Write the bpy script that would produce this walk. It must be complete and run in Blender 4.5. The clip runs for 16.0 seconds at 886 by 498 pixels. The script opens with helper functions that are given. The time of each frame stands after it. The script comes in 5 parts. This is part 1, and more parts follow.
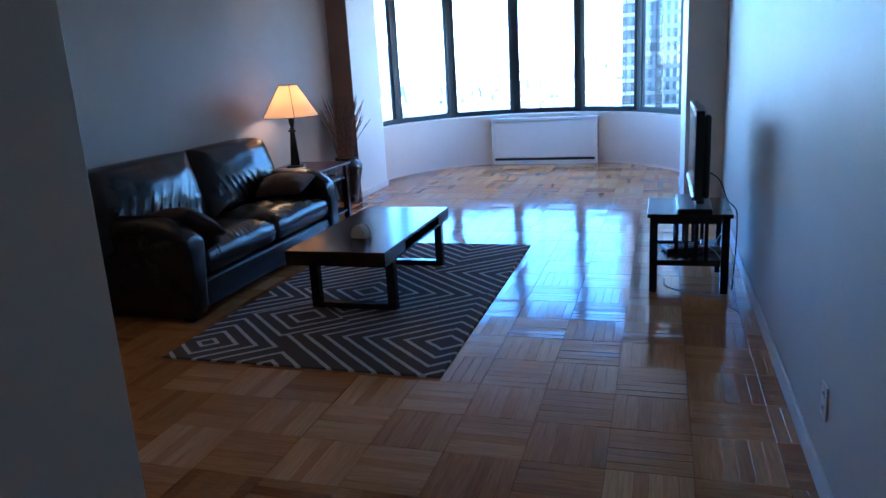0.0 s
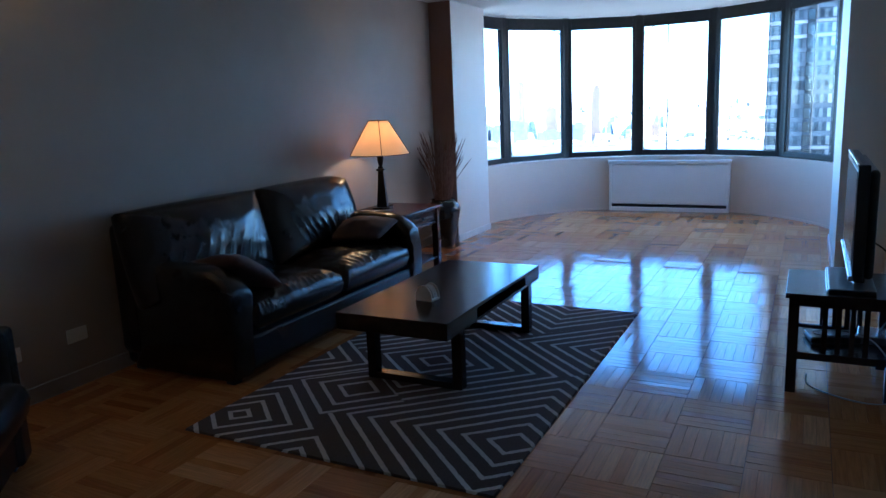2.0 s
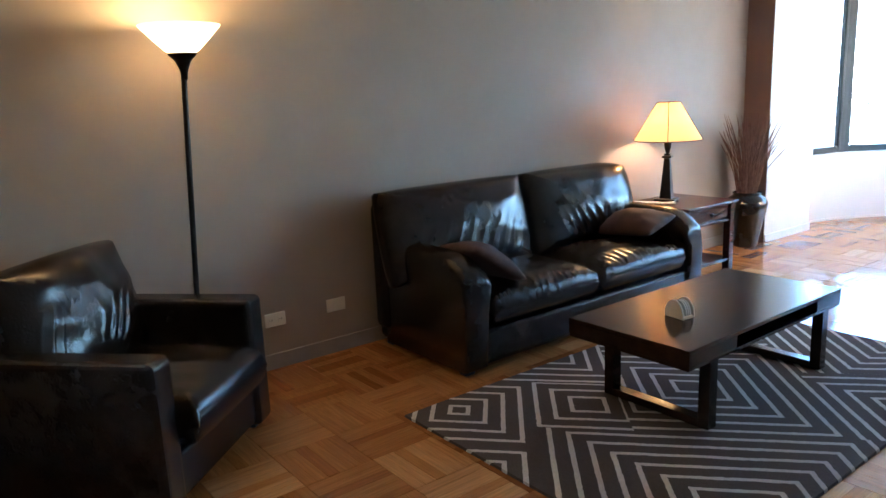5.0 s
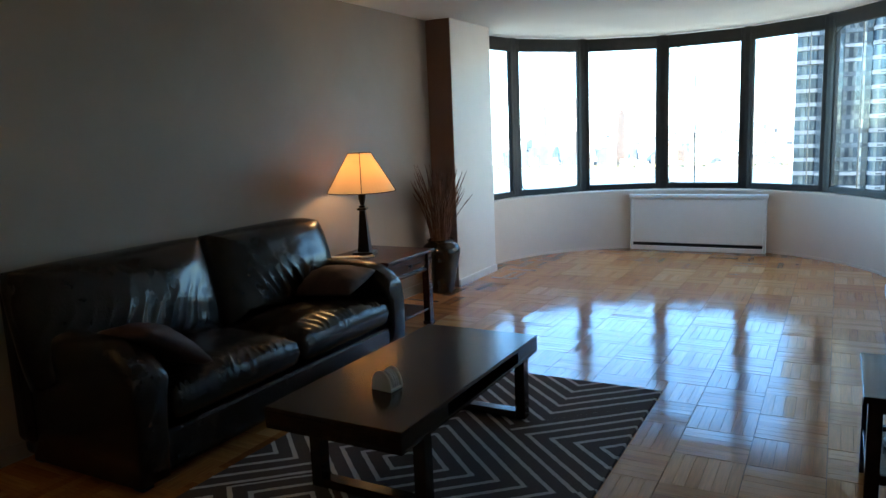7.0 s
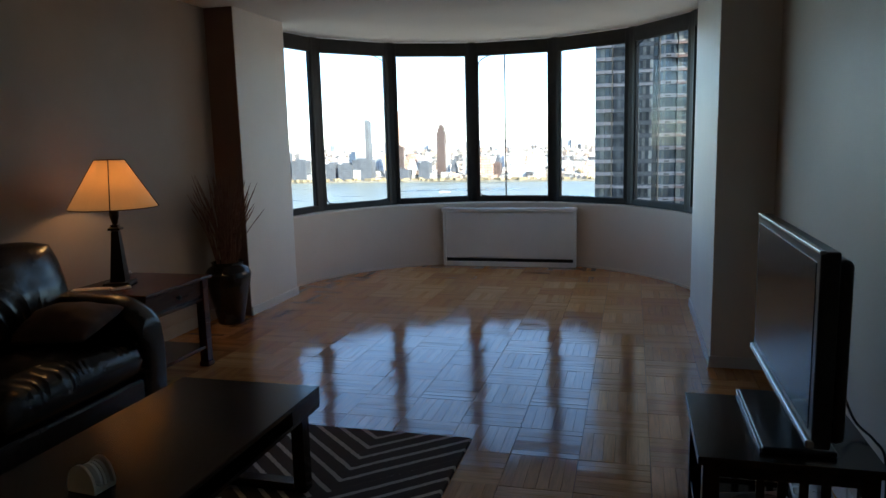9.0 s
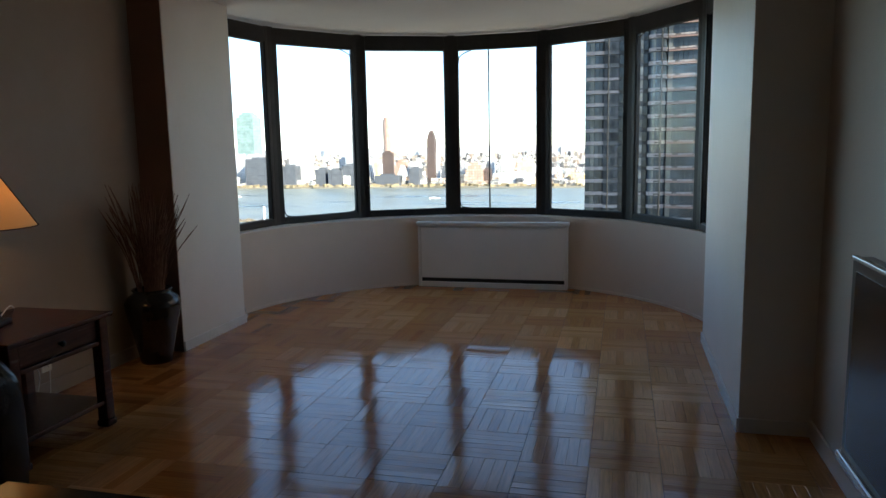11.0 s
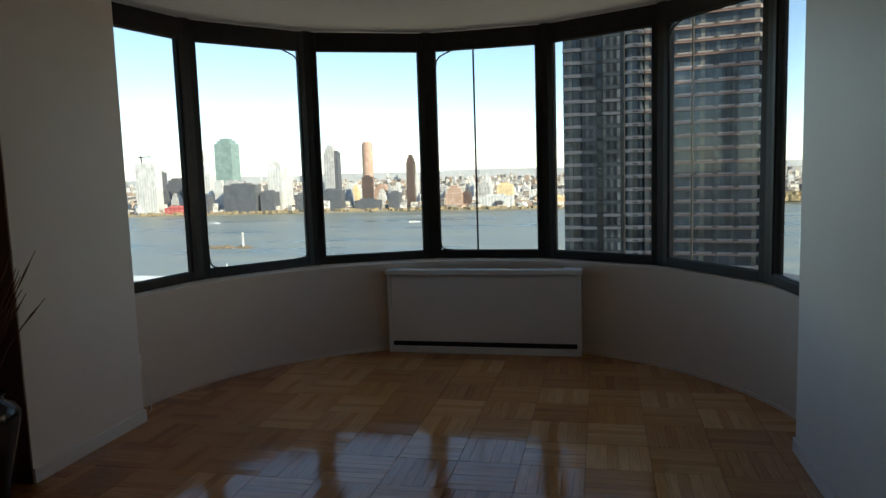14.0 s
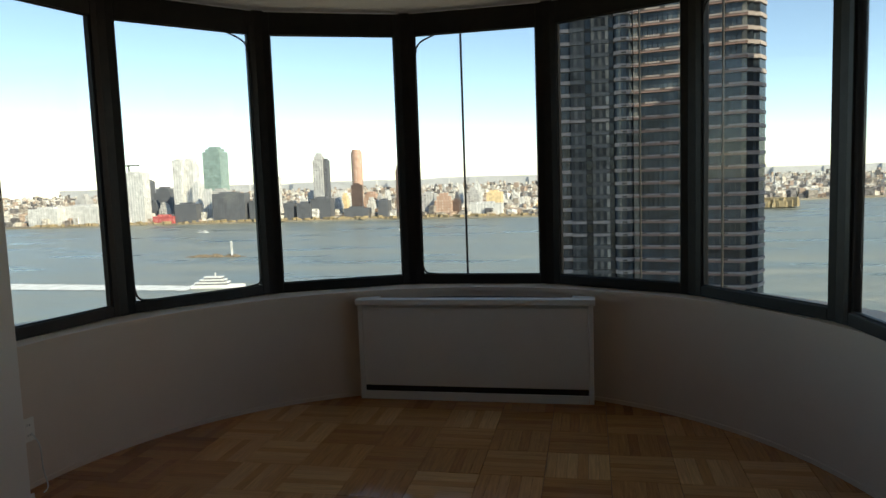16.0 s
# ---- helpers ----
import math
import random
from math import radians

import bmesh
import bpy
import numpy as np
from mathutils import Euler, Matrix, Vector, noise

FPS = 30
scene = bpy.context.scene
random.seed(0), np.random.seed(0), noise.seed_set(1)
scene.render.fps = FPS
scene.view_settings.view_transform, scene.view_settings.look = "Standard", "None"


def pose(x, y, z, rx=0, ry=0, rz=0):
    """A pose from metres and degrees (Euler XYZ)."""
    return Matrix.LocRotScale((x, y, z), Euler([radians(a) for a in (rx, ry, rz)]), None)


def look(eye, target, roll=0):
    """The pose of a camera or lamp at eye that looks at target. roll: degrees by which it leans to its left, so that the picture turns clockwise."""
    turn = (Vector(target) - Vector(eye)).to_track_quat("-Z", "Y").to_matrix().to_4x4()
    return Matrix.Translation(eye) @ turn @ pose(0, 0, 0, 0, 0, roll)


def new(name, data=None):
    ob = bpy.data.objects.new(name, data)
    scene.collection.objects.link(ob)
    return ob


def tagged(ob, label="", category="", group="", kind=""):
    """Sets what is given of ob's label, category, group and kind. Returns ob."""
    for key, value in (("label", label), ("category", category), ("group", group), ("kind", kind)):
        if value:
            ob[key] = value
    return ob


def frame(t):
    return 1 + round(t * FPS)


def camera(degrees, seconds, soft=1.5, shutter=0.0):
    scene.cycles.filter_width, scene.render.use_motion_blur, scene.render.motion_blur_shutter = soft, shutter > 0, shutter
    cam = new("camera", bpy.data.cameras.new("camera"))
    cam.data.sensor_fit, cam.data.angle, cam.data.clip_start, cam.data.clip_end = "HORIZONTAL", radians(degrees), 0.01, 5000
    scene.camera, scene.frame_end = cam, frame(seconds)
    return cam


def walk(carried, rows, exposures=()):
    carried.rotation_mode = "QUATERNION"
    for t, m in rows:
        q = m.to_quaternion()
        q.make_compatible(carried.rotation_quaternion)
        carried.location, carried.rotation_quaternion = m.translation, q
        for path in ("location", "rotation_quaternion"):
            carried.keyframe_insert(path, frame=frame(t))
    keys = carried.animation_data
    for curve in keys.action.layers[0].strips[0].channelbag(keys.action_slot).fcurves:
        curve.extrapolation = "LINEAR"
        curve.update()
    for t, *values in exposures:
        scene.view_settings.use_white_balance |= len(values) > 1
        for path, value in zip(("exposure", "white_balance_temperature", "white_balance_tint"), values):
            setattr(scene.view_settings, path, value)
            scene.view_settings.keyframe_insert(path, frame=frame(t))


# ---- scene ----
cam = camera(63.4, 16.0)
PATH = [
    (0, (0.663, 0.331, 1.39), (0.087, 2.181, 0.893), -3.3),
    (0.5, (0.612, 0.505, 1.391), (0.079, 2.36, 0.867), -4.4),
    (1, (0.619, 0.727, 1.405), (-0.121, 2.519, 0.915), -1.9),
    (1.5, (0.672, 0.914, 1.389), (-0.238, 2.658, 1.028), -1.2),
    (2, (0.655, 1.072, 1.379), (-0.241, 2.818, 0.991), -2.5),
    (2.5, (0.652, 1.248, 1.401), (-0.244, 2.995, 1.022), -3.3),
    (3, (0.665, 1.402, 1.395), (-0.424, 3.041, 1.037), -2.4),
    (3.5, (0.713, 1.498, 1.396), (-0.619, 2.948, 1.041), -1.5),
    (3.7, (0.73, 1.517, 1.39), (-0.698, 2.872, 1.035), -2.5),
    (5.8, (0.698, 1.641, 1.408), (-0.866, 2.817, 0.99), -2.5),
    (6, (0.658, 1.694, 1.411), (-0.834, 2.96, 0.995), -2.4),
    (6.5, (0.564, 1.819, 1.427), (-0.711, 3.316, 1.059), -2.4),
    (7, (0.49, 1.926, 1.407), (-0.468, 3.653, 1.088), -2.4),
    (7.5, (0.472, 2.042, 1.396), (-0.284, 3.867, 1.083), -2.5),
    (8, (0.469, 2.243, 1.384), (-0.181, 4.112, 1.091), -1.9),
    (8.5, (0.461, 2.407, 1.381), (-0.094, 4.305, 1.082), -1.5),
    (8.7, (0.435, 2.489, 1.37), (-0.077, 4.398, 1.067), -1.5),
    (10.8, (0.36, 3.415, 1.338), (-0.143, 5.33, 1.057), -1.3),
    (11, (0.323, 3.517, 1.345), (-0.159, 5.437, 1.06), -1.1),
    (11.5, (0.321, 3.797, 1.361), (-0.168, 5.723, 1.134), -1.3),
    (12, (0.197, 4.029, 1.354), (-0.297, 5.95, 1.1), -1.5),
    (12.5, (0.118, 4.291, 1.327), (-0.364, 6.223, 1.139), 0.1),
    (13, (0.091, 4.55, 1.35), (-0.341, 6.489, 1.12), -0.6),
    (13.5, (-0.045, 4.762, 1.354), (-0.405, 6.717, 1.126), -1.7),
    (14, (-0.014, 5.016, 1.362), (-0.444, 6.957, 1.14), -1.8),
    (14.5, (-0.012, 5.263, 1.359), (-0.505, 7.194, 1.189), -0.7),
    (15, (-0.063, 5.504, 1.353), (-0.504, 7.445, 1.152), -0.9),
    (15.5, (-0.172, 5.698, 1.371), (-0.529, 7.655, 1.173), -2.0),
    (16, (-0.165, 5.932, 1.363), (-0.567, 7.881, 1.161), -2.0),
]
EXPOSURES = [
    (0, 4.38, 4280, 6), (1.5, 3.93, 4350, 3), (3.5, 3.72, 4850, 6), (3.7, 3.82, 4950, 6), (5.8, 6.4, 5700, 1), (6, 6.3, 5650, 1), (6.5, 5.2, 5650, -4), (7, 3.88, 5700, -5),
    (7.5, 3.05, 5880, -1), (8.5, 2.45, 6230, 4), (11, 2.15, 6750, 6), (12.5, 1.55, 7080, 4), (14.5, 1.2, 7550, 4), (16, 1.12, 7950, 4)]
walk(cam, [(t, look(eye, target, roll)) for t, eye, target, roll in PATH], EXPOSURES)

# ---- light ----
SUN_AZ, SUN_EL = radians(125), radians(33)   # azimuth measured from +y towards +x
world = bpy.data.worlds.new("sky")
scene.world = world
world.use_nodes = True
wn = world.node_tree.nodes
sky = wn.new("ShaderNodeTexSky")
sky.sky_type, sky.sun_disc = "NISHITA", False
sky.sun_elevation, sky.sun_rotation = SUN_EL, SUN_AZ
sky.altitude, sky.air_density, sky.dust_density, sky.ozone_density = 50, 0.7, 0.1, 2.6
wn["Background"].inputs["Strength"].default_value = 0.118
world.node_tree.links.new(sky.outputs[0], wn["Background"].inputs["Color"])
sun = new("sun", bpy.data.lights.new("sun", "SUN"))
sun.data.energy, sun.data.angle, sun.data.color = 3.2, radians(0.5), (1.0, 0.93, 0.82)
sd = Vector((math.sin(SUN_AZ) * math.cos(SUN_EL), math.cos(SUN_AZ) * math.cos(SUN_EL), math.sin(SUN_EL)))
sun.matrix_world = look(sd * 60, (0, 0, 0))

LAMP_TABLE = (-2.465, 6.10, 1.137)
LAMP_FLOOR = (-2.50, 2.645, 1.72)


def bulb_light(name, at, watts, size):
    ob = new(name, bpy.data.lights.new(name, "POINT"))
    ob.data.energy, ob.data.shadow_soft_size, ob.data.color = watts, size, (1.0, 0.58, 0.24)
    ob.location = at


bulb_light("table_lamp_light", LAMP_TABLE, 0.5, 0.03)
bulb_light("floor_lamp_light", LAMP_FLOOR, 0.48, 0.04)


# ---- helpers for materials ----
def mat(name, base, rough=0.5, metal=0.0, spec=0.5):
    m = bpy.data.materials.new(name)
    m.use_nodes = True
    b = m.node_tree.nodes["Principled BSDF"]
    b.inputs["Base Color"].default_value = (*base, 1)
    b.inputs["Roughness"].default_value = rough
    b.inputs["Metallic"].default_value = metal
    b.inputs["Specular IOR Level"].default_value = spec
    return m


def nd(m, kind, **inputs):
    n = m.node_tree.nodes.new(kind)
    for k, v in inputs.items():
        n.inputs[k.replace("_", " ")].default_value = v
    return n


def ln(m, a, b):
    m.node_tree.links.new(a, b)


def bsdf(m):
    return m.node_tree.nodes["Principled BSDF"]


def math_node(m, op, a, b=None):
    n = m.node_tree.nodes.new("ShaderNodeMath")
    n.operation = op
    for i, v in enumerate((a, b)):
        if v is None:
            continue
        if isinstance(v, (int, float)):
            n.inputs[i].default_value = v
        else:
            ln(m, v, n.inputs[i])
    return n.outputs[0]


def vary(m, colours, scale=6.0, detail=6.0, stretch=(1, 1, 1), low=0.3, high=0.7, bump=0.0, bump_scale=80.0, rough=None):
    """Colour that drifts between the given colours by noise at two scales, with fine relief."""
    co = nd(m, "ShaderNodeTexCoord")
    mp = nd(m, "ShaderNodeMapping", Scale=stretch)
    ln(m, co.outputs["Object"], mp.inputs[0])
    n1 = nd(m, "ShaderNodeTexNoise", Scale=scale, Detail=detail, Roughness=0.62)
    ln(m, mp.outputs[0], n1.inputs["Vector"])
    ramp = m.node_tree.nodes.new("ShaderNodeValToRGB")
    ramp.color_ramp.elements[0].position, ramp.color_ramp.elements[1].position = low, high
    ramp.color_ramp.elements[0].color, ramp.color_ramp.elements[1].color = (*colours[0], 1), (*colours[-1], 1)
    for i, c in enumerate(colours[1:-1]):
        e = ramp.color_ramp.elements.new(low + (high - low) * (i + 1) / (len(colours) - 1))
        e.color = (*c, 1)
    ln(m, n1.outputs[0], ramp.inputs[0])
    ln(m, ramp.outputs[0], bsdf(m).inputs["Base Color"])
    if rough:
        rr = nd(m, "ShaderNodeMapRange", To_Min=rough[0], To_Max=rough[1])
        ln(m, n1.outputs[0], rr.inputs[0])
        ln(m, rr.outputs[0], bsdf(m).inputs["Roughness"])
    if bump:
        n2 = nd(m, "ShaderNodeTexNoise", Scale=bump_scale, Detail=4.0)
        ln(m, mp.outputs[0], n2.inputs["Vector"])
        bp = nd(m, "ShaderNodeBump", Strength=bump, Distance=0.004)
        ln(m, n2.outputs[0], bp.inputs["Height"])
        ln(m, bp.outputs[0], bsdf(m).inputs["Normal"])
    return m


# ---- materials ----
PAINT_TAUPE = vary(mat("taupe_wall_paint", (0.36, 0.31, 0.265), 0.55), [(0.322, 0.262, 0.210), (0.358, 0.294, 0.240)], 2.0, bump=0.12, bump_scale=160)
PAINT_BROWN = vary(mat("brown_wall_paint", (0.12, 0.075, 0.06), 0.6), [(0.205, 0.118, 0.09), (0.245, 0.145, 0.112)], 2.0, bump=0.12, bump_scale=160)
PAINT_WHITE = vary(mat("white_wall_paint", (0.72, 0.70, 0.67), 0.5), [(0.75, 0.71, 0.66), (0.80, 0.76, 0.71)], 1.6, bump=0.15, bump_scale=130)
PAINT_CREAM = vary(mat("cream_wall_paint", (0.6, 0.54, 0.48), 0.5), [(0.66, 0.535, 0.43), (0.71, 0.58, 0.47)], 1.6, bump=0.15, bump_scale=130)
PAINT_PALE = vary(mat("pale_grey_wall_paint", (0.56, 0.55, 0.53), 0.5), [(0.54, 0.49, 0.44), (0.59, 0.54, 0.485)], 1.3, bump=0.18, bump_scale=110)
# Hall partition: warm lamp light is put into this lighter, yellower paint.
PAINT_HALL_LIT = vary(mat("lamp_warmed_wall_paint", (0.8, 0.7, 0.58), 0.5), [(0.80, 0.70, 0.57), (0.85, 0.75, 0.62)], 1.4, bump=0.15, bump_scale=130)
PAINT_CEIL = vary(mat("ceiling_paint", (0.74, 0.73, 0.71), 0.8), [(0.78, 0.77, 0.75), (0.84, 0.83, 0.81)], 1.2, bump=0.2, bump_scale=200)
TRIM_WHITE = vary(mat("white_trim_paint", (0.74, 0.73, 0.71), 0.35), [(0.70, 0.69, 0.66), (0.76, 0.75, 0.73)], 9)
TRIM_TAUPE = vary(mat("taupe_trim_paint", (0.33, 0.28, 0.24), 0.4), [(0.31, 0.265, 0.225), (0.35, 0.30, 0.26)], 9)
ENAMEL = vary(mat("white_enamel", (0.74, 0.735, 0.72), 0.3), [(0.79, 0.785, 0.77), (0.83, 0.825, 0.81)], 4)
BRONZE = vary(mat("dark_bronze_aluminium", (0.018, 0.015, 0.014), 0.45, 0.0, spec=0.3), [(0.014, 0.0115, 0.0105), (0.024, 0.020, 0.018)], 18)
RUBBER = mat("black_rubber", (0.012, 0.012, 0.012), 0.6)
LEATHER = vary(mat("black_leather", (0.016, 0.014, 0.014), 0.3, spec=0.4), [(0.013, 0.0092, 0.0082), (0.024, 0.0165, 0.0142)], 9, bump=0.3, bump_scale=90, rough=(0.2, 0.28))
ESPRESSO = vary(mat("espresso_wood", (0.024, 0.013, 0.010), 0.2, spec=0.3), [(0.019, 0.0105, 0.0085), (0.032, 0.0175, 0.013)], 4, 3.0, stretch=(4, 0.6, 4))
CHERRY = vary(mat("dark_cherry_wood", (0.07, 0.022, 0.014), 0.25), [(0.045, 0.014, 0.009), (0.10, 0.032, 0.02)], 6, stretch=(12, 1, 12), bump=0.05, bump_scale=60, rough=(0.18, 0.32))
PILLOW = vary(mat("brown_suede", (0.07, 0.035, 0.028), 0.8), [(0.055, 0.028, 0.022), (0.09, 0.045, 0.036)], 14, bump=0.4, bump_scale=300)
BLACK_METAL = vary(mat("black_metal", (0.015, 0.014, 0.014), 0.35, 0.6), [(0.012, 0.011, 0.011), (0.022, 0.02, 0.02)], 20)
BLACK_PLASTIC = vary(mat("black_plastic", (0.012, 0.012, 0.013), 0.3), [(0.010, 0.010, 0.011), (0.016, 0.016, 0.017)], 20)
SCREEN = mat("screen_glass", (0.012, 0.0125, 0.014), 0.2, spec=0.3)
SILVER = vary(mat("silver_plastic", (0.55, 0.56, 0.58), 0.25, 0.7), [(0.5, 0.51, 0.53), (0.6, 0.61, 0.63)], 12)
CERAMIC = vary(mat("black_glazed_ceramic", (0.012, 0.011, 0.012), 0.12), [(0.008, 0.008, 0.009), (0.02, 0.017, 0.017)], 7)
REED = vary(mat("dry_reed", (0.15, 0.09, 0.055), 0.8), [(0.13, 0.062, 0.045), (0.27, 0.15, 0.105)], 25)
PLATE = vary(mat("ivory_plastic", (0.66, 0.62, 0.54), 0.35), [(0.78, 0.75, 0.68), (0.84, 0.81, 0.74)], 30)
CORD_WHITE = mat("white_cord", (0.6, 0.6, 0.58), 0.5)
CORD_BLACK = mat("black_cord", (0.01, 0.01, 0.01), 0.5)
COASTER = vary(mat("white_coaster_holder", (0.62, 0.58, 0.52), 0.3), [(0.68, 0.62, 0.53), (0.77, 0.71, 0.62)], 20)
PAPER = mat("white_paper", (0.75, 0.74, 0.72), 0.6)


def shade_mat(name, tint, emit):
    """Lit fabric or glass: the bulb inside shines through it."""
    m = vary(mat(name, tint, 0.7), [tuple(c * 0.93 for c in tint), tint], 40, stretch=(1, 1, 6))
    b = bsdf(m)
    b.inputs["Emission Color"].default_value = (1.0, 0.60, 0.27, 1)
    b.inputs["Emission Strength"].default_value = emit
    tr = nd(m, "ShaderNodeBsdfTranslucent")
    tr.inputs[0].default_value = (*tint, 1)
    mx = nd(m, "ShaderNodeMixShader", Fac=0.5)
    ln(m, b.outputs[0], mx.inputs[1])
    ln(m, tr.outputs[0], mx.inputs[2])
    ln(m, mx.outputs[0], m.node_tree.nodes["Material Output"].inputs["Surface"])
    return m


SHADE = shade_mat("lit_linen_shade", (0.70, 0.49, 0.26), 0.032)
BOWL = shade_mat("lit_frosted_glass", (0.85, 0.80, 0.72), 0.09)


def glass_mat():
    m = mat("window_glass", (1, 1, 1))
    tr = nd(m, "ShaderNodeBsdfTransparent")
    tr.inputs[0].default_value = (0.93, 0.955, 0.95, 1)
    gl = nd(m, "ShaderNodeBsdfGlossy", Roughness=0.0)
    mx = nd(m, "ShaderNodeMixShader", Fac=0.05)
    lw = nd(m, "ShaderNodeLayerWeight", Blend=0.5)
    edge = math_node(m, "POWER", lw.outputs["Facing"], 5.0)
    ln(m, math_node(m, "ADD", math_node(m, "MULTIPLY", edge, 0.4), 0.015), mx.inputs[0])
    ln(m, tr.outputs[0], mx.inputs[1])
    ln(m, gl.outputs[0], mx.inputs[2])
    ln(m, mx.outputs[0], m.node_tree.nodes["Material Output"].inputs["Surface"])
    return m


GLASS = glass_mat()


def oak_mat():
    m = mat("varnished_oak_strip", (0.4, 0.2, 0.08), 0.16)
    geo, info, co = nd(m, "ShaderNodeNewGeometry"), nd(m, "ShaderNodeObjectInfo"), nd(m, "ShaderNodeTexCoord")
    mix = math_node(m, "ADD", math_node(m, "MULTIPLY", geo.outputs["Random Per Island"], 0.45), math_node(m, "MULTIPLY", info.outputs["Random"], 0.55))
    ramp = m.node_tree.nodes.new("ShaderNodeValToRGB")
    stops = [(0.0, (0.29, 0.108, 0.030)), (0.3, (0.46, 0.195, 0.060)), (0.65, (0.55, 0.255, 0.084)), (1.0, (0.74, 0.41, 0.165))]
    ramp.color_ramp.elements[0].color, ramp.color_ramp.elements[1].color = (*stops[0][1], 1), (*stops[3][1], 1)
    for p, c in stops[1:3]:
        ramp.color_ramp.elements.new(p).color = (*c, 1)
    ln(m, mix, ramp.inputs[0])
    mp = nd(m, "ShaderNodeMapping", Scale=(6, 90, 30))
    ln(m, co.outputs["Object"], mp.inputs[0])
    off = nd(m, "ShaderNodeCombineXYZ")
    ln(m, math_node(m, "MULTIPLY", mix, 37.0), off.inputs[0])
    ln(m, off.outputs[0], mp.inputs["Location"])
    grain = nd(m, "ShaderNodeTexNoise", Scale=1.0, Detail=6.0, Roughness=0.6)
    ln(m, mp.outputs[0], grain.inputs["Vector"])
    gr = nd(m, "ShaderNodeMapRange", From_Min=0.3, From_Max=0.7, To_Min=0.72, To_Max=1.12)
    ln(m, grain.outputs[0], gr.inputs[0])
    mul = nd(m, "ShaderNodeVectorMath")
    mul.operation = "SCALE"
    ln(m, ramp.outputs[0], mul.inputs[0])
    ln(m, gr.outputs[0], mul.inputs["Scale"])
    ln(m, mul.outputs[0], bsdf(m).inputs["Base Color"])
    wear = nd(m, "ShaderNodeTexNoise", Scale=3.0, Detail=5.0)
    ln(m, geo.outputs["Position"], wear.inputs["Vector"])
    rr = nd(m, "ShaderNodeMapRange", To_Min=0.065, To_Max=0.16)
    ln(m, wear.outputs[0], rr.inputs[0])
    ln(m, rr.outputs[0], bsdf(m).inputs["Roughness"])
    bp = nd(m, "ShaderNodeBump", Strength=0.08, Distance=0.002)
    ln(m, grain.outputs[0], bp.inputs["Height"])
    ln(m, bp.outputs[0], bsdf(m).inputs["Normal"])
    return m


OAK = oak_mat()
GROUT = vary(mat("dark_floor_joint", (0.04, 0.02, 0.012), 0.7), [(0.07, 0.034, 0.018), (0.11, 0.056, 0.03)], 30)

RUG_X0, RUG_X1, RUG_Y0, RUG_Y1 = -1.785, -0.287, 3.218, 5.645
RUG_SLOPE = 1.11
# bounds (low p, high p, low q, high q) and centre (p, q) of each set of nested diamonds, with the half size of its first ring
RUG_FIELDS = [
    (-9, 0.85, -0.62, 0.40, 0.358, -0.108, 0.062),
    (-9, 0.85, 0.40, 9, 0.36, 0.86, 0.062),
    (0.85, 1.46, -0.62, 0.10, 1.23, -0.268, 0.115),
    (-9, 1.46, -9, -0.62, 1.01, -1.21, 0.08),
    (0.85, 9, 0.10, 9, 1.86, 0.967, 0.105),
    (1.46, 2.80, -9, 0.10, 1.967, -0.63, 0.098),
    (2.80, 9, -0.95, 0.10, 3.30, -0.32, 0.08),
    (2.80, 9, -9, -0.95, 4.10, -1.95, 0.08)]


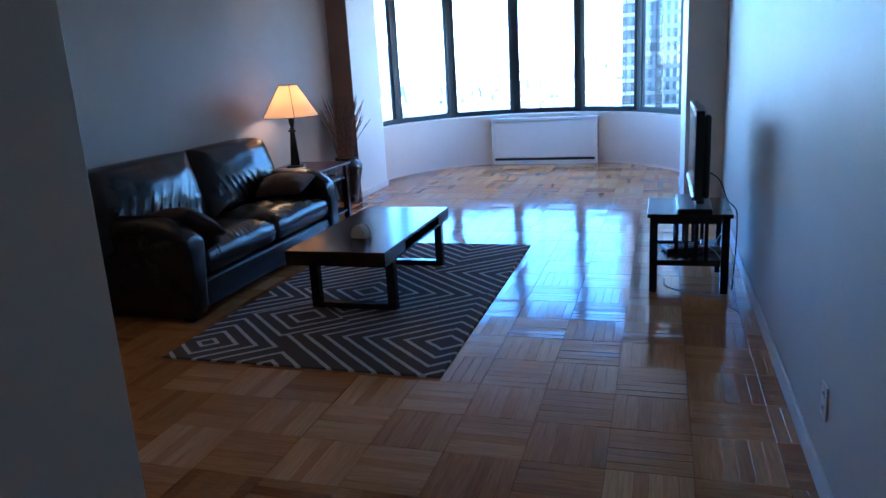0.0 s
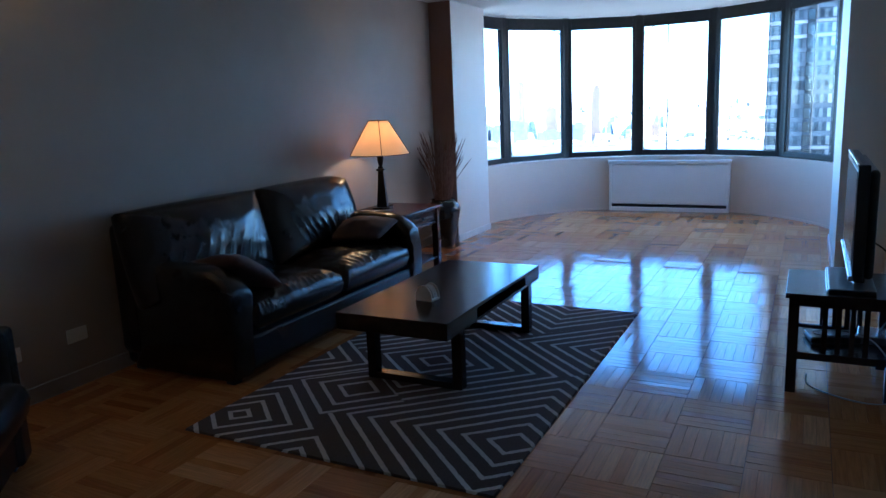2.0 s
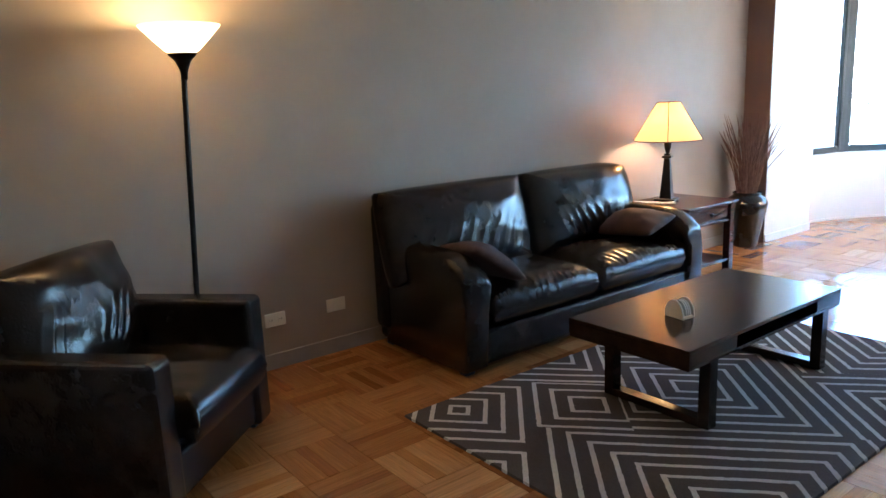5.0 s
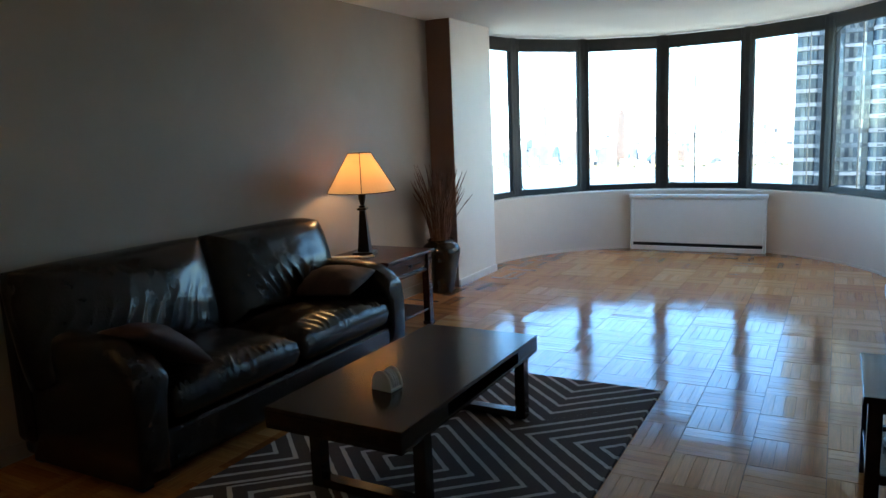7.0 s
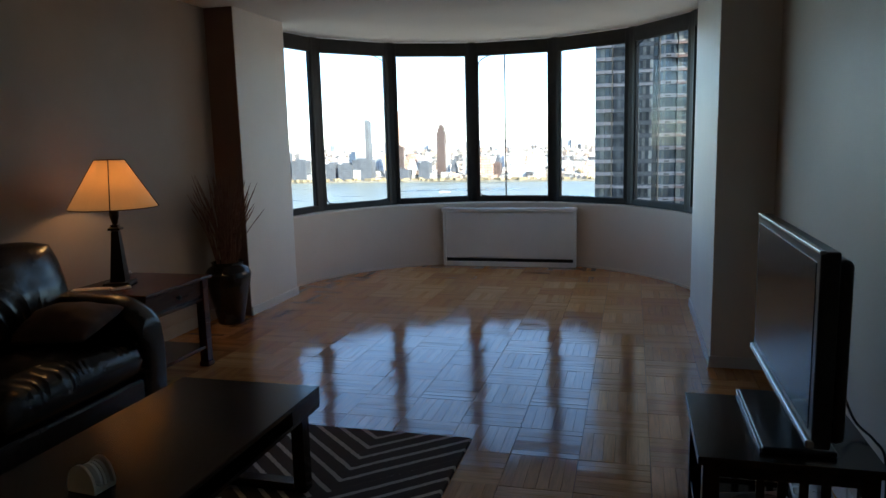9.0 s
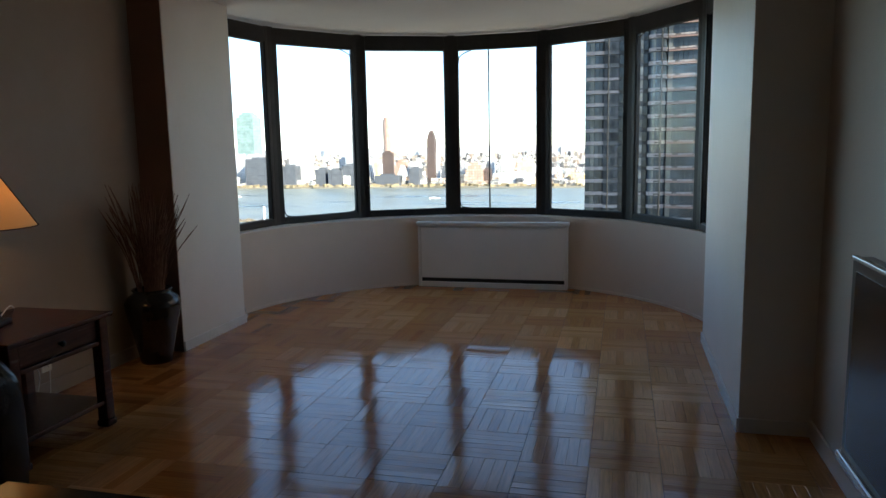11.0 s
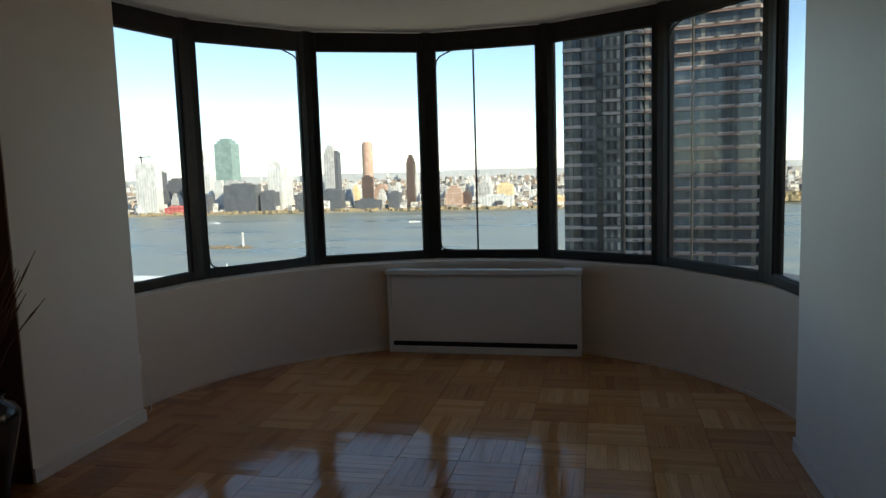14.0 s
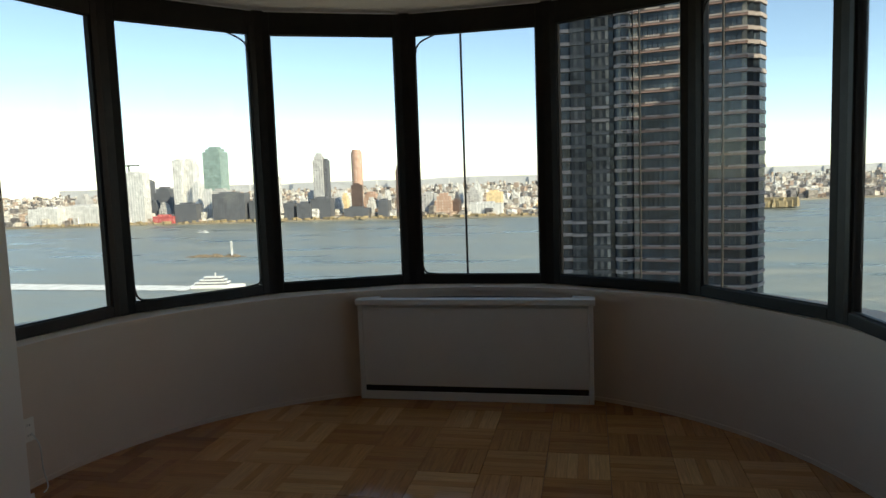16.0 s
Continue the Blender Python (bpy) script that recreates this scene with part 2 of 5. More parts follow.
def rug_mat():
    """Grey wool with light lines: nested diamonds round a handful of centres, meeting in chevrons."""
    m = mat("grey_wool_rug", (0.05, 0.05, 0.055), 0.95, spec=0.1)
    co = nd(m, "ShaderNodeTexCoord")
    wob = nd(m, "ShaderNodeTexNoise", Scale=45.0, Detail=2.0)
    ln(m, co.outputs["Object"], wob.inputs["Vector"])
    sp = nd(m, "ShaderNodeSeparateXYZ")
    ln(m, co.outputs["Object"], sp.inputs[0])
    rise = math_node(m, "MULTIPLY", sp.outputs[1], RUG_SLOPE)
    jitter = math_node(m, "MULTIPLY", math_node(m, "SUBTRACT", wob.outputs[0], 0.5), 0.014)
    p = math_node(m, "ADD", math_node(m, "ADD", sp.outputs[0], rise), jitter)
    q = math_node(m, "ADD", math_node(m, "SUBTRACT", sp.outputs[0], rise), jitter)
    ring = None
    for p0, p1, q0, q1, pc, qc, first in RUG_FIELDS:
        inside = math_node(m, "MULTIPLY", math_node(m, "MULTIPLY", math_node(m, "GREATER_THAN", p, p0), math_node(m, "LESS_THAN", p, p1)), math_node(m, "MULTIPLY", math_node(m, "GREATER_THAN", q, q0), math_node(m, "LESS_THAN", q, q1)))
        dp = math_node(m, "ABSOLUTE", math_node(m, "SUBTRACT", p, pc))
        dq = math_node(m, "ABSOLUTE", math_node(m, "SUBTRACT", q, qc))
        d = math_node(m, "MAXIMUM", math_node(m, "SUBTRACT", math_node(m, "MAXIMUM", dp, dq), first - 0.0165), -0.03)
        d = math_node(m, "ADD", d, 1.17)
        d = math_node(m, "MULTIPLY", d, inside)
        ring = d if ring is None else math_node(m, "ADD", ring, d)
    line = math_node(m, "LESS_THAN", math_node(m, "FRACT", math_node(m, "DIVIDE", ring, 0.117)), 0.265)
    fine = nd(m, "ShaderNodeTexNoise", Scale=220.0, Detail=3.0)
    ln(m, co.outputs["Object"], fine.inputs["Vector"])
    mixc = nd(m, "ShaderNodeMix")
    mixc.data_type = "RGBA"
    mixc.inputs[6].default_value, mixc.inputs[7].default_value = (0.100, 0.082, 0.072, 1), (0.62, 0.565, 0.515, 1)
    ln(m, line, mixc.inputs[0])
    sc = nd(m, "ShaderNodeVectorMath")
    sc.operation = "SCALE"
    ln(m, mixc.outputs[2], sc.inputs[0])
    ln(m, math_node(m, "ADD", math_node(m, "MULTIPLY", fine.outputs[0], 0.9), 0.55), sc.inputs["Scale"])
    ln(m, sc.outputs[0], bsdf(m).inputs["Base Color"])
    bp = nd(m, "ShaderNodeBump", Strength=0.7, Distance=0.004)
    ln(m, fine.outputs[0], bp.inputs["Height"])
    ln(m, bp.outputs[0], bsdf(m).inputs["Normal"])
    return m


RUG = rug_mat()


# ---- helpers for geometry ----
def bm_box(bm, x0, x1, y0, y1, z0, z1, bevel=0.0, segs=2):
    """A box added to bm, with its edges rounded."""
    before = set(bm.verts)
    bmesh.ops.create_cube(bm, size=1.0)
    vs = [v for v in bm.verts if v not in before]
    for v in vs:
        v.co = Vector(((x0 + x1) / 2 + v.co.x * (x1 - x0), (y0 + y1) / 2 + v.co.y * (y1 - y0), (z0 + z1) / 2 + v.co.z * (z1 - z0)))
    if bevel:
        es = list({e for v in vs for e in v.link_edges})
        bmesh.ops.bevel(bm, geom=es, offset=bevel, segments=segs, profile=0.5, affect="EDGES")
    return bm


def box(x0, x1, y0, y1, z0, z1, bevel=0.0, segs=2):
    return bm_box(bmesh.new(), x0, x1, y0, y1, z0, z1, bevel, segs)


def finish(ob, bm, material, smooth=False):
    me = ob.data
    bm.normal_update()
    bm.to_mesh(me)
    bm.free()
    me.materials.append(material)
    if smooth:
        me.shade_smooth()
    return ob


def part(name, bm, material, parent, label="", smooth=False):
    ob = finish(new(name, bpy.data.meshes.new(name)), bm, material, smooth)
    ob.parent = parent
    if label:
        tagged(ob, label)
    return ob


def thing(name, label, category, at=(0, 0, 0), turn=0, group=""):
    e = new(name)
    e.empty_display_size = 0.1
    e.matrix_basis = pose(*at, 0, 0, turn)
    return tagged(e, label, category, group)


def solid(name, bm, material, label, category="", kind="", smooth=False, group=""):
    return tagged(finish(new(name, bpy.data.meshes.new(name)), bm, material, smooth), label, category, group, kind)


def prism(points, z0, z1):
    """An upright prism over the plan given (counter-clockwise)."""
    bm = bmesh.new()
    lo = [bm.verts.new((x, y, z0)) for x, y in points]
    hi = [bm.verts.new((x, y, z1)) for x, y in points]
    bm.faces.new(lo[::-1])
    bm.faces.new(hi)
    for i in range(len(points)):
        j = (i + 1) % len(points)
        bm.faces.new((lo[i], lo[j], hi[j], hi[i]))
    return bm


def lathe(profile, segs=32):
    """A turned body from (radius, height) pairs."""
    bm = bmesh.new()
    rings = []
    for r, z in profile:
        rings.append([bm.verts.new((r * math.cos(2 * math.pi * i / segs), r * math.sin(2 * math.pi * i / segs), z)) for i in range(segs)])
    for a, b in zip(rings, rings[1:]):
        for i in range(segs):
            j = (i + 1) % segs
            bm.faces.new((a[i], a[j], b[j], b[i]))
    bm.faces.new(rings[0][::-1])
    bm.faces.new(rings[-1])
    return bm


def tube(points, radius, segs=8, bm=None):
    """A round rod along the points."""
    bm = bm or bmesh.new()
    pts = [Vector(p) for p in points]
    rings = []
    for i, p in enumerate(pts):
        d = (pts[min(i + 1, len(pts) - 1)] - pts[max(i - 1, 0)]).normalized()
        a = d.cross(Vector((0, 0, 1)) if abs(d.z) < 0.95 else Vector((1, 0, 0))).normalized()
        b = d.cross(a)
        r = radius[i] if isinstance(radius, (list, tuple)) else radius
        rings.append([bm.verts.new(p + r * (math.cos(k * 2 * math.pi / segs) * a + math.sin(k * 2 * math.pi / segs) * b)) for k in range(segs)])
    for q, s in zip(rings, rings[1:]):
        for i in range(segs):
            j = (i + 1) % segs
            bm.faces.new((q[i], q[j], s[j], s[i]))
    bm.faces.new(rings[0][::-1])
    bm.faces.new(rings[-1])
    return bm


def bend(points, steps=8):
    """A smooth line through the points."""
    pts = [Vector(p) for p in points]
    out = []
    for i in range(len(pts) - 1):
        p0, p1, p2, p3 = pts[max(i - 1, 0)], pts[i], pts[i + 1], pts[min(i + 2, len(pts) - 1)]
        for k in range(steps):
            t = k / steps
            out.append(0.5 * (2 * p1 + (p2 - p0) * t + (2 * p0 - 5 * p1 + 4 * p2 - p3) * t * t + (3 * p1 - p0 - 3 * p2 + p3) * t ** 3))
    return out + [pts[-1]]


# ---- structure ----
LEFT, RIGHT, CEIL, BACK = -2.77, 1.175, 2.395, -1.6
PL, PR = -2.53, 0.864          # inner faces of the two piers
PLY, PRY = 7.65, 6.935         # where the piers begin
BX, BY, BR = -0.83, 8.45, 1.88   # bay: centre and radius of the low wall
WX, WY, WR = -0.90, 8.55, 1.95   # window ring
SILL, GLASS_LOW, GLASS_TOP = 0.672, 0.73, 2.25

solid("wall_left", box(LEFT - 0.2, LEFT, 1.2, PLY, -0.1, CEIL), PAINT_TAUPE, "taupe painted long living room wall", "wall", "structure")
solid("wall_right", box(RIGHT, RIGHT + 0.2, BACK, PRY, -0.1, CEIL), PAINT_PALE, "pale grey painted long living room wall", "wall", "structure")
solid("wall_back", box(-0.42, RIGHT, BACK - 0.2, BACK, -0.1, CEIL), PAINT_WHITE, "white painted wall closing the entrance hall", "wall", "structure")
solid("wall_hall", box(-0.44, -0.318, BACK, 1.375, -0.1, CEIL, 0.004), PAINT_HALL_LIT, "painted partition end beside the entrance, warm lamp light in its colour", "wall", "structure")
solid("wall_near", box(LEFT, -0.44, 1.2, 1.37, -0.1, CEIL), PAINT_TAUPE, "taupe painted wall behind the armchair", "wall", "structure")
pier = solid("wall_pier_left", box(LEFT - 0.2, PL, PLY + 0.006, 8.47, -0.1, CEIL, 0.003), PAINT_WHITE, "white painted wall pier beside the bay", "wall", "structure")
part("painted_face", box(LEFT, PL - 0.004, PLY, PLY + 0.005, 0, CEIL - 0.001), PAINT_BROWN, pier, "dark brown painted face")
solid("wall_pier_right", box(PR, RIGHT + 0.2, PRY, 8.50, -0.1, CEIL, 0.003), PAINT_WHITE, "white painted wall pier beside the bay", "wall", "structure")


def arc(cx, cy, r, a0, a1, n):
    return [(cx + r * math.sin(radians(a0 + (a1 - a0) * i / n)), cy + r * math.cos(radians(a0 + (a1 - a0) * i / n))) for i in range(n + 1)]


def ring_wall(inner, outer, z0, z1, bm=None):
    """A curved wall between two lines of plan points."""
    bm = bm or bmesh.new()
    rows = [[bm.verts.new((x, y, z)) for x, y in line] for line, z in ((inner, z0), (inner, z1), (outer, z1), (outer, z0))]
    for a, b in zip(rows, rows[1:] + rows[:1]):
        for i in range(len(a) - 1):
            bm.faces.new((a[i], a[i + 1], b[i + 1], b[i]))
    for k in (0, -1):
        bm.faces.new([r[k] for r in rows])
    bmesh.ops.recalc_face_normals(bm, faces=bm.faces[:])
    return bm


N_ARC = 128
inner = arc(BX, BY, BR, -97, 97, N_ARC)
outer = arc(-0.88, 8.36, 2.36, -97, 97, N_ARC)
solid("wall_bay", ring_wall(inner, outer, -0.1, SILL - 0.03), PAINT_CREAM, "curved cream low wall under the bay windows", "wall", "structure", smooth=False)
solid("window_sill", ring_wall(arc(BX, BY, BR - 0.022, -97, 97, N_ARC), outer, SILL - 0.03, SILL - 0.004), PAINT_CREAM, "cream painted curved window sill", "sill", "structure")
solid("trim_bay", ring_wall(arc(BX, BY, BR - 0.012, -97, 97, N_ARC), arc(BX, BY, BR + 0.01, -97, 97, N_ARC), SILL - 0.075, SILL - 0.031), PAINT_CREAM, "cream moulding under the curved window sill", "trim", "structure")
solid("ceiling", prism([(LEFT - 0.2, BACK - 0.2), (RIGHT + 0.2, BACK - 0.2)] + [(RIGHT + 0.5, 7.9)] + arc(-0.88, 8.36, 2.42, 97, -97, 48) + [(LEFT - 0.6, 7.9)], CEIL, CEIL + 0.25), PAINT_CEIL, "plain off-white painted ceiling", "ceiling", "structure")

for name, x0, x1 in (("wall_facade_left", -5.0, LEFT - 0.2), ("wall_facade_right", RIGHT + 0.2, 3.6)):
    solid(name, box(x0, x1, 8.1, 8.36, -0.1, 3.5), PAINT_BROWN, "brown outer facade of the apartment building beside the bay", "wall", "structure")

# baseboards
solid("baseboard_left", box(LEFT, LEFT + 0.012, 1.372, PLY - 0.002, 0, 0.085, 0.003), TRIM_TAUPE, "taupe painted baseboard", "baseboard", "structure")
solid("baseboard_right", box(RIGHT - 0.012, RIGHT, BACK, PRY - 0.002, 0, 0.085, 0.003), TRIM_WHITE, "white painted baseboard", "baseboard", "structure")
solid("baseboard_pier_right", box(PR - 0.01, PR, PRY - 0.01, 8.51, 0, 0.07, 0.003), TRIM_WHITE, "white painted baseboard", "baseboard", "structure")
solid("baseboard_pier_right_end", box(PR + 0.001, RIGHT - 0.013, PRY - 0.01, PRY, 0, 0.07, 0.003), TRIM_WHITE, "white painted baseboard", "baseboard", "structure")
solid("baseboard_pier_left", box(PL, PL + 0.01, PLY + 0.006, 8.48, 0, 0.07, 0.003), TRIM_WHITE, "white painted baseboard", "baseboard", "structure")
solid("baseboard_bay", ring_wall(arc(BX, BY, BR - 0.009, -96, 96, N_ARC), arc(BX, BY, BR + 0.01, -96, 96, N_ARC), 0, 0.022), PAINT_CREAM, "cream quarter-round at the floor of the bay", "baseboard", "structure")

# ---- windows: seven flat panes set on a ring ----
MULL = [-92.2 + 26.75 * i for i in range(8)]


def ring_point(a, r=WR):
    return Vector((WX + r * math.sin(radians(a)), WY + r * math.cos(radians(a)), 0))


def make_window(i):
    a, b = ring_point(MULL[i]), ring_point(MULL[i + 1])
    w = (b - a).length
    mid = (a + b) / 2
    e = new("window_%d" % (i + 1))
    e.matrix_basis = pose(mid.x, mid.y, 0, 0, 0, math.degrees(math.atan2(b.y - a.y, b.x - a.x)))
    tagged(e, "dark bronze framed fixed bay window pane", "window", "bay windows", "structure")
    h = w / 2 - 0.028
    s = 0.042
    part("frame_stile", box(-h, -h + s, -0.024, 0.03, SILL, CEIL - 0.012, 0.004), BRONZE, e)
    part("frame_stile", box(h - s, h, -0.024, 0.03, SILL, CEIL - 0.012, 0.004), BRONZE, e)
    part("frame_rail", box(-h + s, h - s, -0.024, 0.03, SILL, GLASS_LOW, 0.004), BRONZE, e)
    part("frame_head", box(-h + s, h - s, -0.024, 0.03, GLASS_TOP, CEIL - 0.012, 0.004), BRONZE, e)
    g = part("pane", box(-h + s, h - s, 0.0, 0.008, GLASS_LOW, GLASS_TOP), GLASS, e)
    g.visible_shadow = False
    gk = bmesh.new()
    for x0, x1, z0, z1 in ((-h + s, -h + s + 0.007, GLASS_LOW, GLASS_TOP), (h - s - 0.007, h - s, GLASS_LOW, GLASS_TOP), (-h + s + 0.007, h - s - 0.007, GLASS_LOW, GLASS_LOW + 0.007), (-h + s + 0.007, h - s - 0.007, GLASS_TOP - 0.007, GLASS_TOP)):
        bm_box(gk, x0, x1, -0.012, -0.001, z0, z1)
    part("gasket", gk, RUBBER, e)
    return e, h - s


WIN = [make_window(i) for i in range(7)]
for i in range(1, 7):
    p = ring_point(MULL[i], WR + 0.004)
    ob = solid("window_post_%d" % i, box(-0.036, 0.036, -0.034, 0.05, SILL - 0.003, CEIL - 0.004, 0.006), BRONZE, "dark bronze upright between bay panes", "window post", "structure")
    ob.matrix_basis = pose(p.x, p.y, 0, 0, 0, -MULL[i])
# loose gasket cords at the corners of some panes
for wi, side, top, bottom in ((3, -1, True, True), (1, 1, True, True), (5, -1, True, False), (1, -1, False, True)):
    e, h = WIN[wi]
    if top:
        part("loose_cord", tube(bend([(side * (h - 0.002), -0.016, 2.0), (side * (h - 0.006), -0.018, 2.13), (side * (h - 0.035), -0.02, 2.2), (side * (h - 0.13), -0.016, GLASS_TOP - 0.006)]), 0.0055), RUBBER, e, "loose black gasket cord")
    if bottom:
        part("loose_cord", tube(bend([(side * (h - 0.002), -0.016, 0.90), (side * (h - 0.004), -0.018, 0.80), (side * (h - 0.028), -0.02, 0.747), (side * (h - 0.10), -0.016, GLASS_LOW + 0.005)]), 0.0055), RUBBER, e, "loose black gasket cord")

# ---- convector under the windows ----
def make_convector():
    x0, x1, y0, y1 = -1.577, -0.153, 10.10, 10.33
    t = thing("convector_cabinet", "white enamelled convector cabinet with black air slot under windows", "heater")
    part("body", box(x0 + 0.012, x1 - 0.012, y0 + 0.014, y1, 0.085, 0.585, 0.003), ENAMEL, t)
    part("front_panel", box(x0 + 0.03, x1 - 0.03, y0 + 0.004, y0 + 0.014, 0.09, 0.575, 0.003), ENAMEL, t)
    for a, b in ((x0, x0 + 0.028), (x1 - 0.028, x1)):
        part("end_trim", box(a, b, y0, y1, 0.0, 0.59, 0.004), ENAMEL, t)
    part("air_slot", box(x0 + 0.03, x1 - 0.03, y0 + 0.016, y1, 0.05, 0.088), RUBBER, t, "black recessed air slot")
    part("kick_strip", box(x0 + 0.03, x1 - 0.03, y0 + 0.002, y1, 0.0, 0.05, 0.003), ENAMEL, t)
    top = part("top", box(x0 - 0.012, x1 + 0.012, y0 - 0.012, y0 + 0.06, 0.59, 0.628, 0.005), ENAMEL, t)
    part("top_end", box(x0 - 0.012, x0 + 0.12, y0 + 0.06, y1 + 0.02, 0.59, 0.628, 0.004), ENAMEL, t)
    part("top_end", box(x1 - 0.12, x1 + 0.012, y0 + 0.06, y1 + 0.02, 0.59, 0.628, 0.004), ENAMEL, t)
    gr = bmesh.new()
    bm_box(gr, x0 + 0.12, x1 - 0.12, y0 + 0.06, y1 + 0.02, 0.585, 0.596)
    for i in range(9):
        y = y0 + 0.075 + i * 0.019
        bm_box(gr, x0 + 0.12, x1 - 0.12, y, y + 0.007, 0.596, 0.612)
    part("grille", gr, SILVER, t, "grey metal air grille")


make_convector()


# ---- sofa and armchair ----
def cushion(w, d, h, seed, puff=0.045, wrinkle=0.006, nx=26, ny=22, crease=1.0):
    """A soft rounded cushion w by d by h, with folds that run from its front edge."""
    bm = bmesh.new()
    top, low = [], []
    for j in range(ny + 1):
        v = j / ny * 2 - 1
        rt, rl = [], []
        for i in range(nx + 1):
            u = i / nx * 2 - 1
            edge = max(abs(u), abs(v))
            shrink = 1 - 0.03 * (abs(u * v)) ** 3
            x, y = u * w / 2 * shrink, v * d / 2 * shrink
            rim = (1 - max(abs(u) ** 7, abs(v) ** 7)) ** 0.5
            ridge = 2 * (1 - abs(math.sin(u * 24 + 5 * noise.noise(Vector((u * 2.4, v * 2.2, seed)))))) ** 1.6 - 0.7
            f = 0.62 * wrinkle * crease * ridge * (0.7 + 0.8 * noise.noise(Vector((u * 4, v * 2, seed + 8)))) * math.exp(-((v + 0.84) / 0.27) ** 2)
            f += wrinkle * 1.5 * noise.noise(Vector((u * 3.1, v * 3.1, seed + 4)))
            z = h / 2 * rim + puff * (1 - u * u) * (1 - v * v) + f * rim
            rt.append(bm.verts.new((x, y, z)))
            rl.append(bm.verts.new((x, y, -h / 2 * rim)) if edge < 1 else rt[-1])
        top.append(rt)
        low.append(rl)
    for j in range(ny):
        for i in range(nx):
            bm.faces.new((top[j][i], top[j][i + 1], top[j + 1][i + 1], top[j + 1][i]))
            q = (low[j][i], low[j + 1][i], low[j + 1][i + 1], low[j][i + 1])
            if len(set(q)) == 4:
                try:
                    bm.faces.new(q)
                except ValueError:
                    pass
    return bm


def placed(bm, m):
    bmesh.ops.transform(bm, matrix=m, verts=bm.verts[:])
    return bm


def seat_arm(depth, height, width, side):
    """A padded arm: flat outside, softly rolled top, inside face a little hollow. Its length runs along +x from the back to the front."""
    bm = bmesh.new()
    rows = []
    nseg = 16
    pts = [(-0.5, 0.0), (-0.5, 0.3), (-0.5, 0.6), (-0.5, 0.82), (-0.47, 0.91), (-0.38, 0.965), (-0.22, 0.99), (0.0, 1.0), (0.24, 0.99), (0.43, 0.96), (0.56, 0.90), (0.60, 0.83), (0.57, 0.75), (0.48, 0.66), (0.42, 0.5), (0.40, 0.0)]
    for j in range(nseg + 1):
        s = j / nseg
        front = max(0.0, (s - 0.66) / 0.34)
        row = []
        for y, z in pts:
            drop = 0.115 * front ** 2.8 * z ** 3
            row.append(bm.verts.new((s * depth + 0.02 * math.sin(math.pi * z) * s, side * y * width * (1 - 0.05 * front ** 3), z * height * (1.0 - 0.02 * s) - drop)))
        rows.append(row)
    for a, b in zip(rows, rows[1:]):
        for i in range(len(a) - 1):
            bm.faces.new((a[i], a[i + 1], b[i + 1], b[i]))
        bm.faces.new((a[-1], a[0], b[0], b[-1]))
    bm.faces.new(rows[0])
    bm.faces.new(rows[-1])
    bmesh.ops.recalc_face_normals(bm, faces=bm.faces[:])
    edge = [e for e in bm.edges if all(v in rows[-1] for v in e.verts)]
    bmesh.ops.bevel(bm, geom=edge, offset=0.022, segments=3, profile=0.5, affect="EDGES")
    return bm


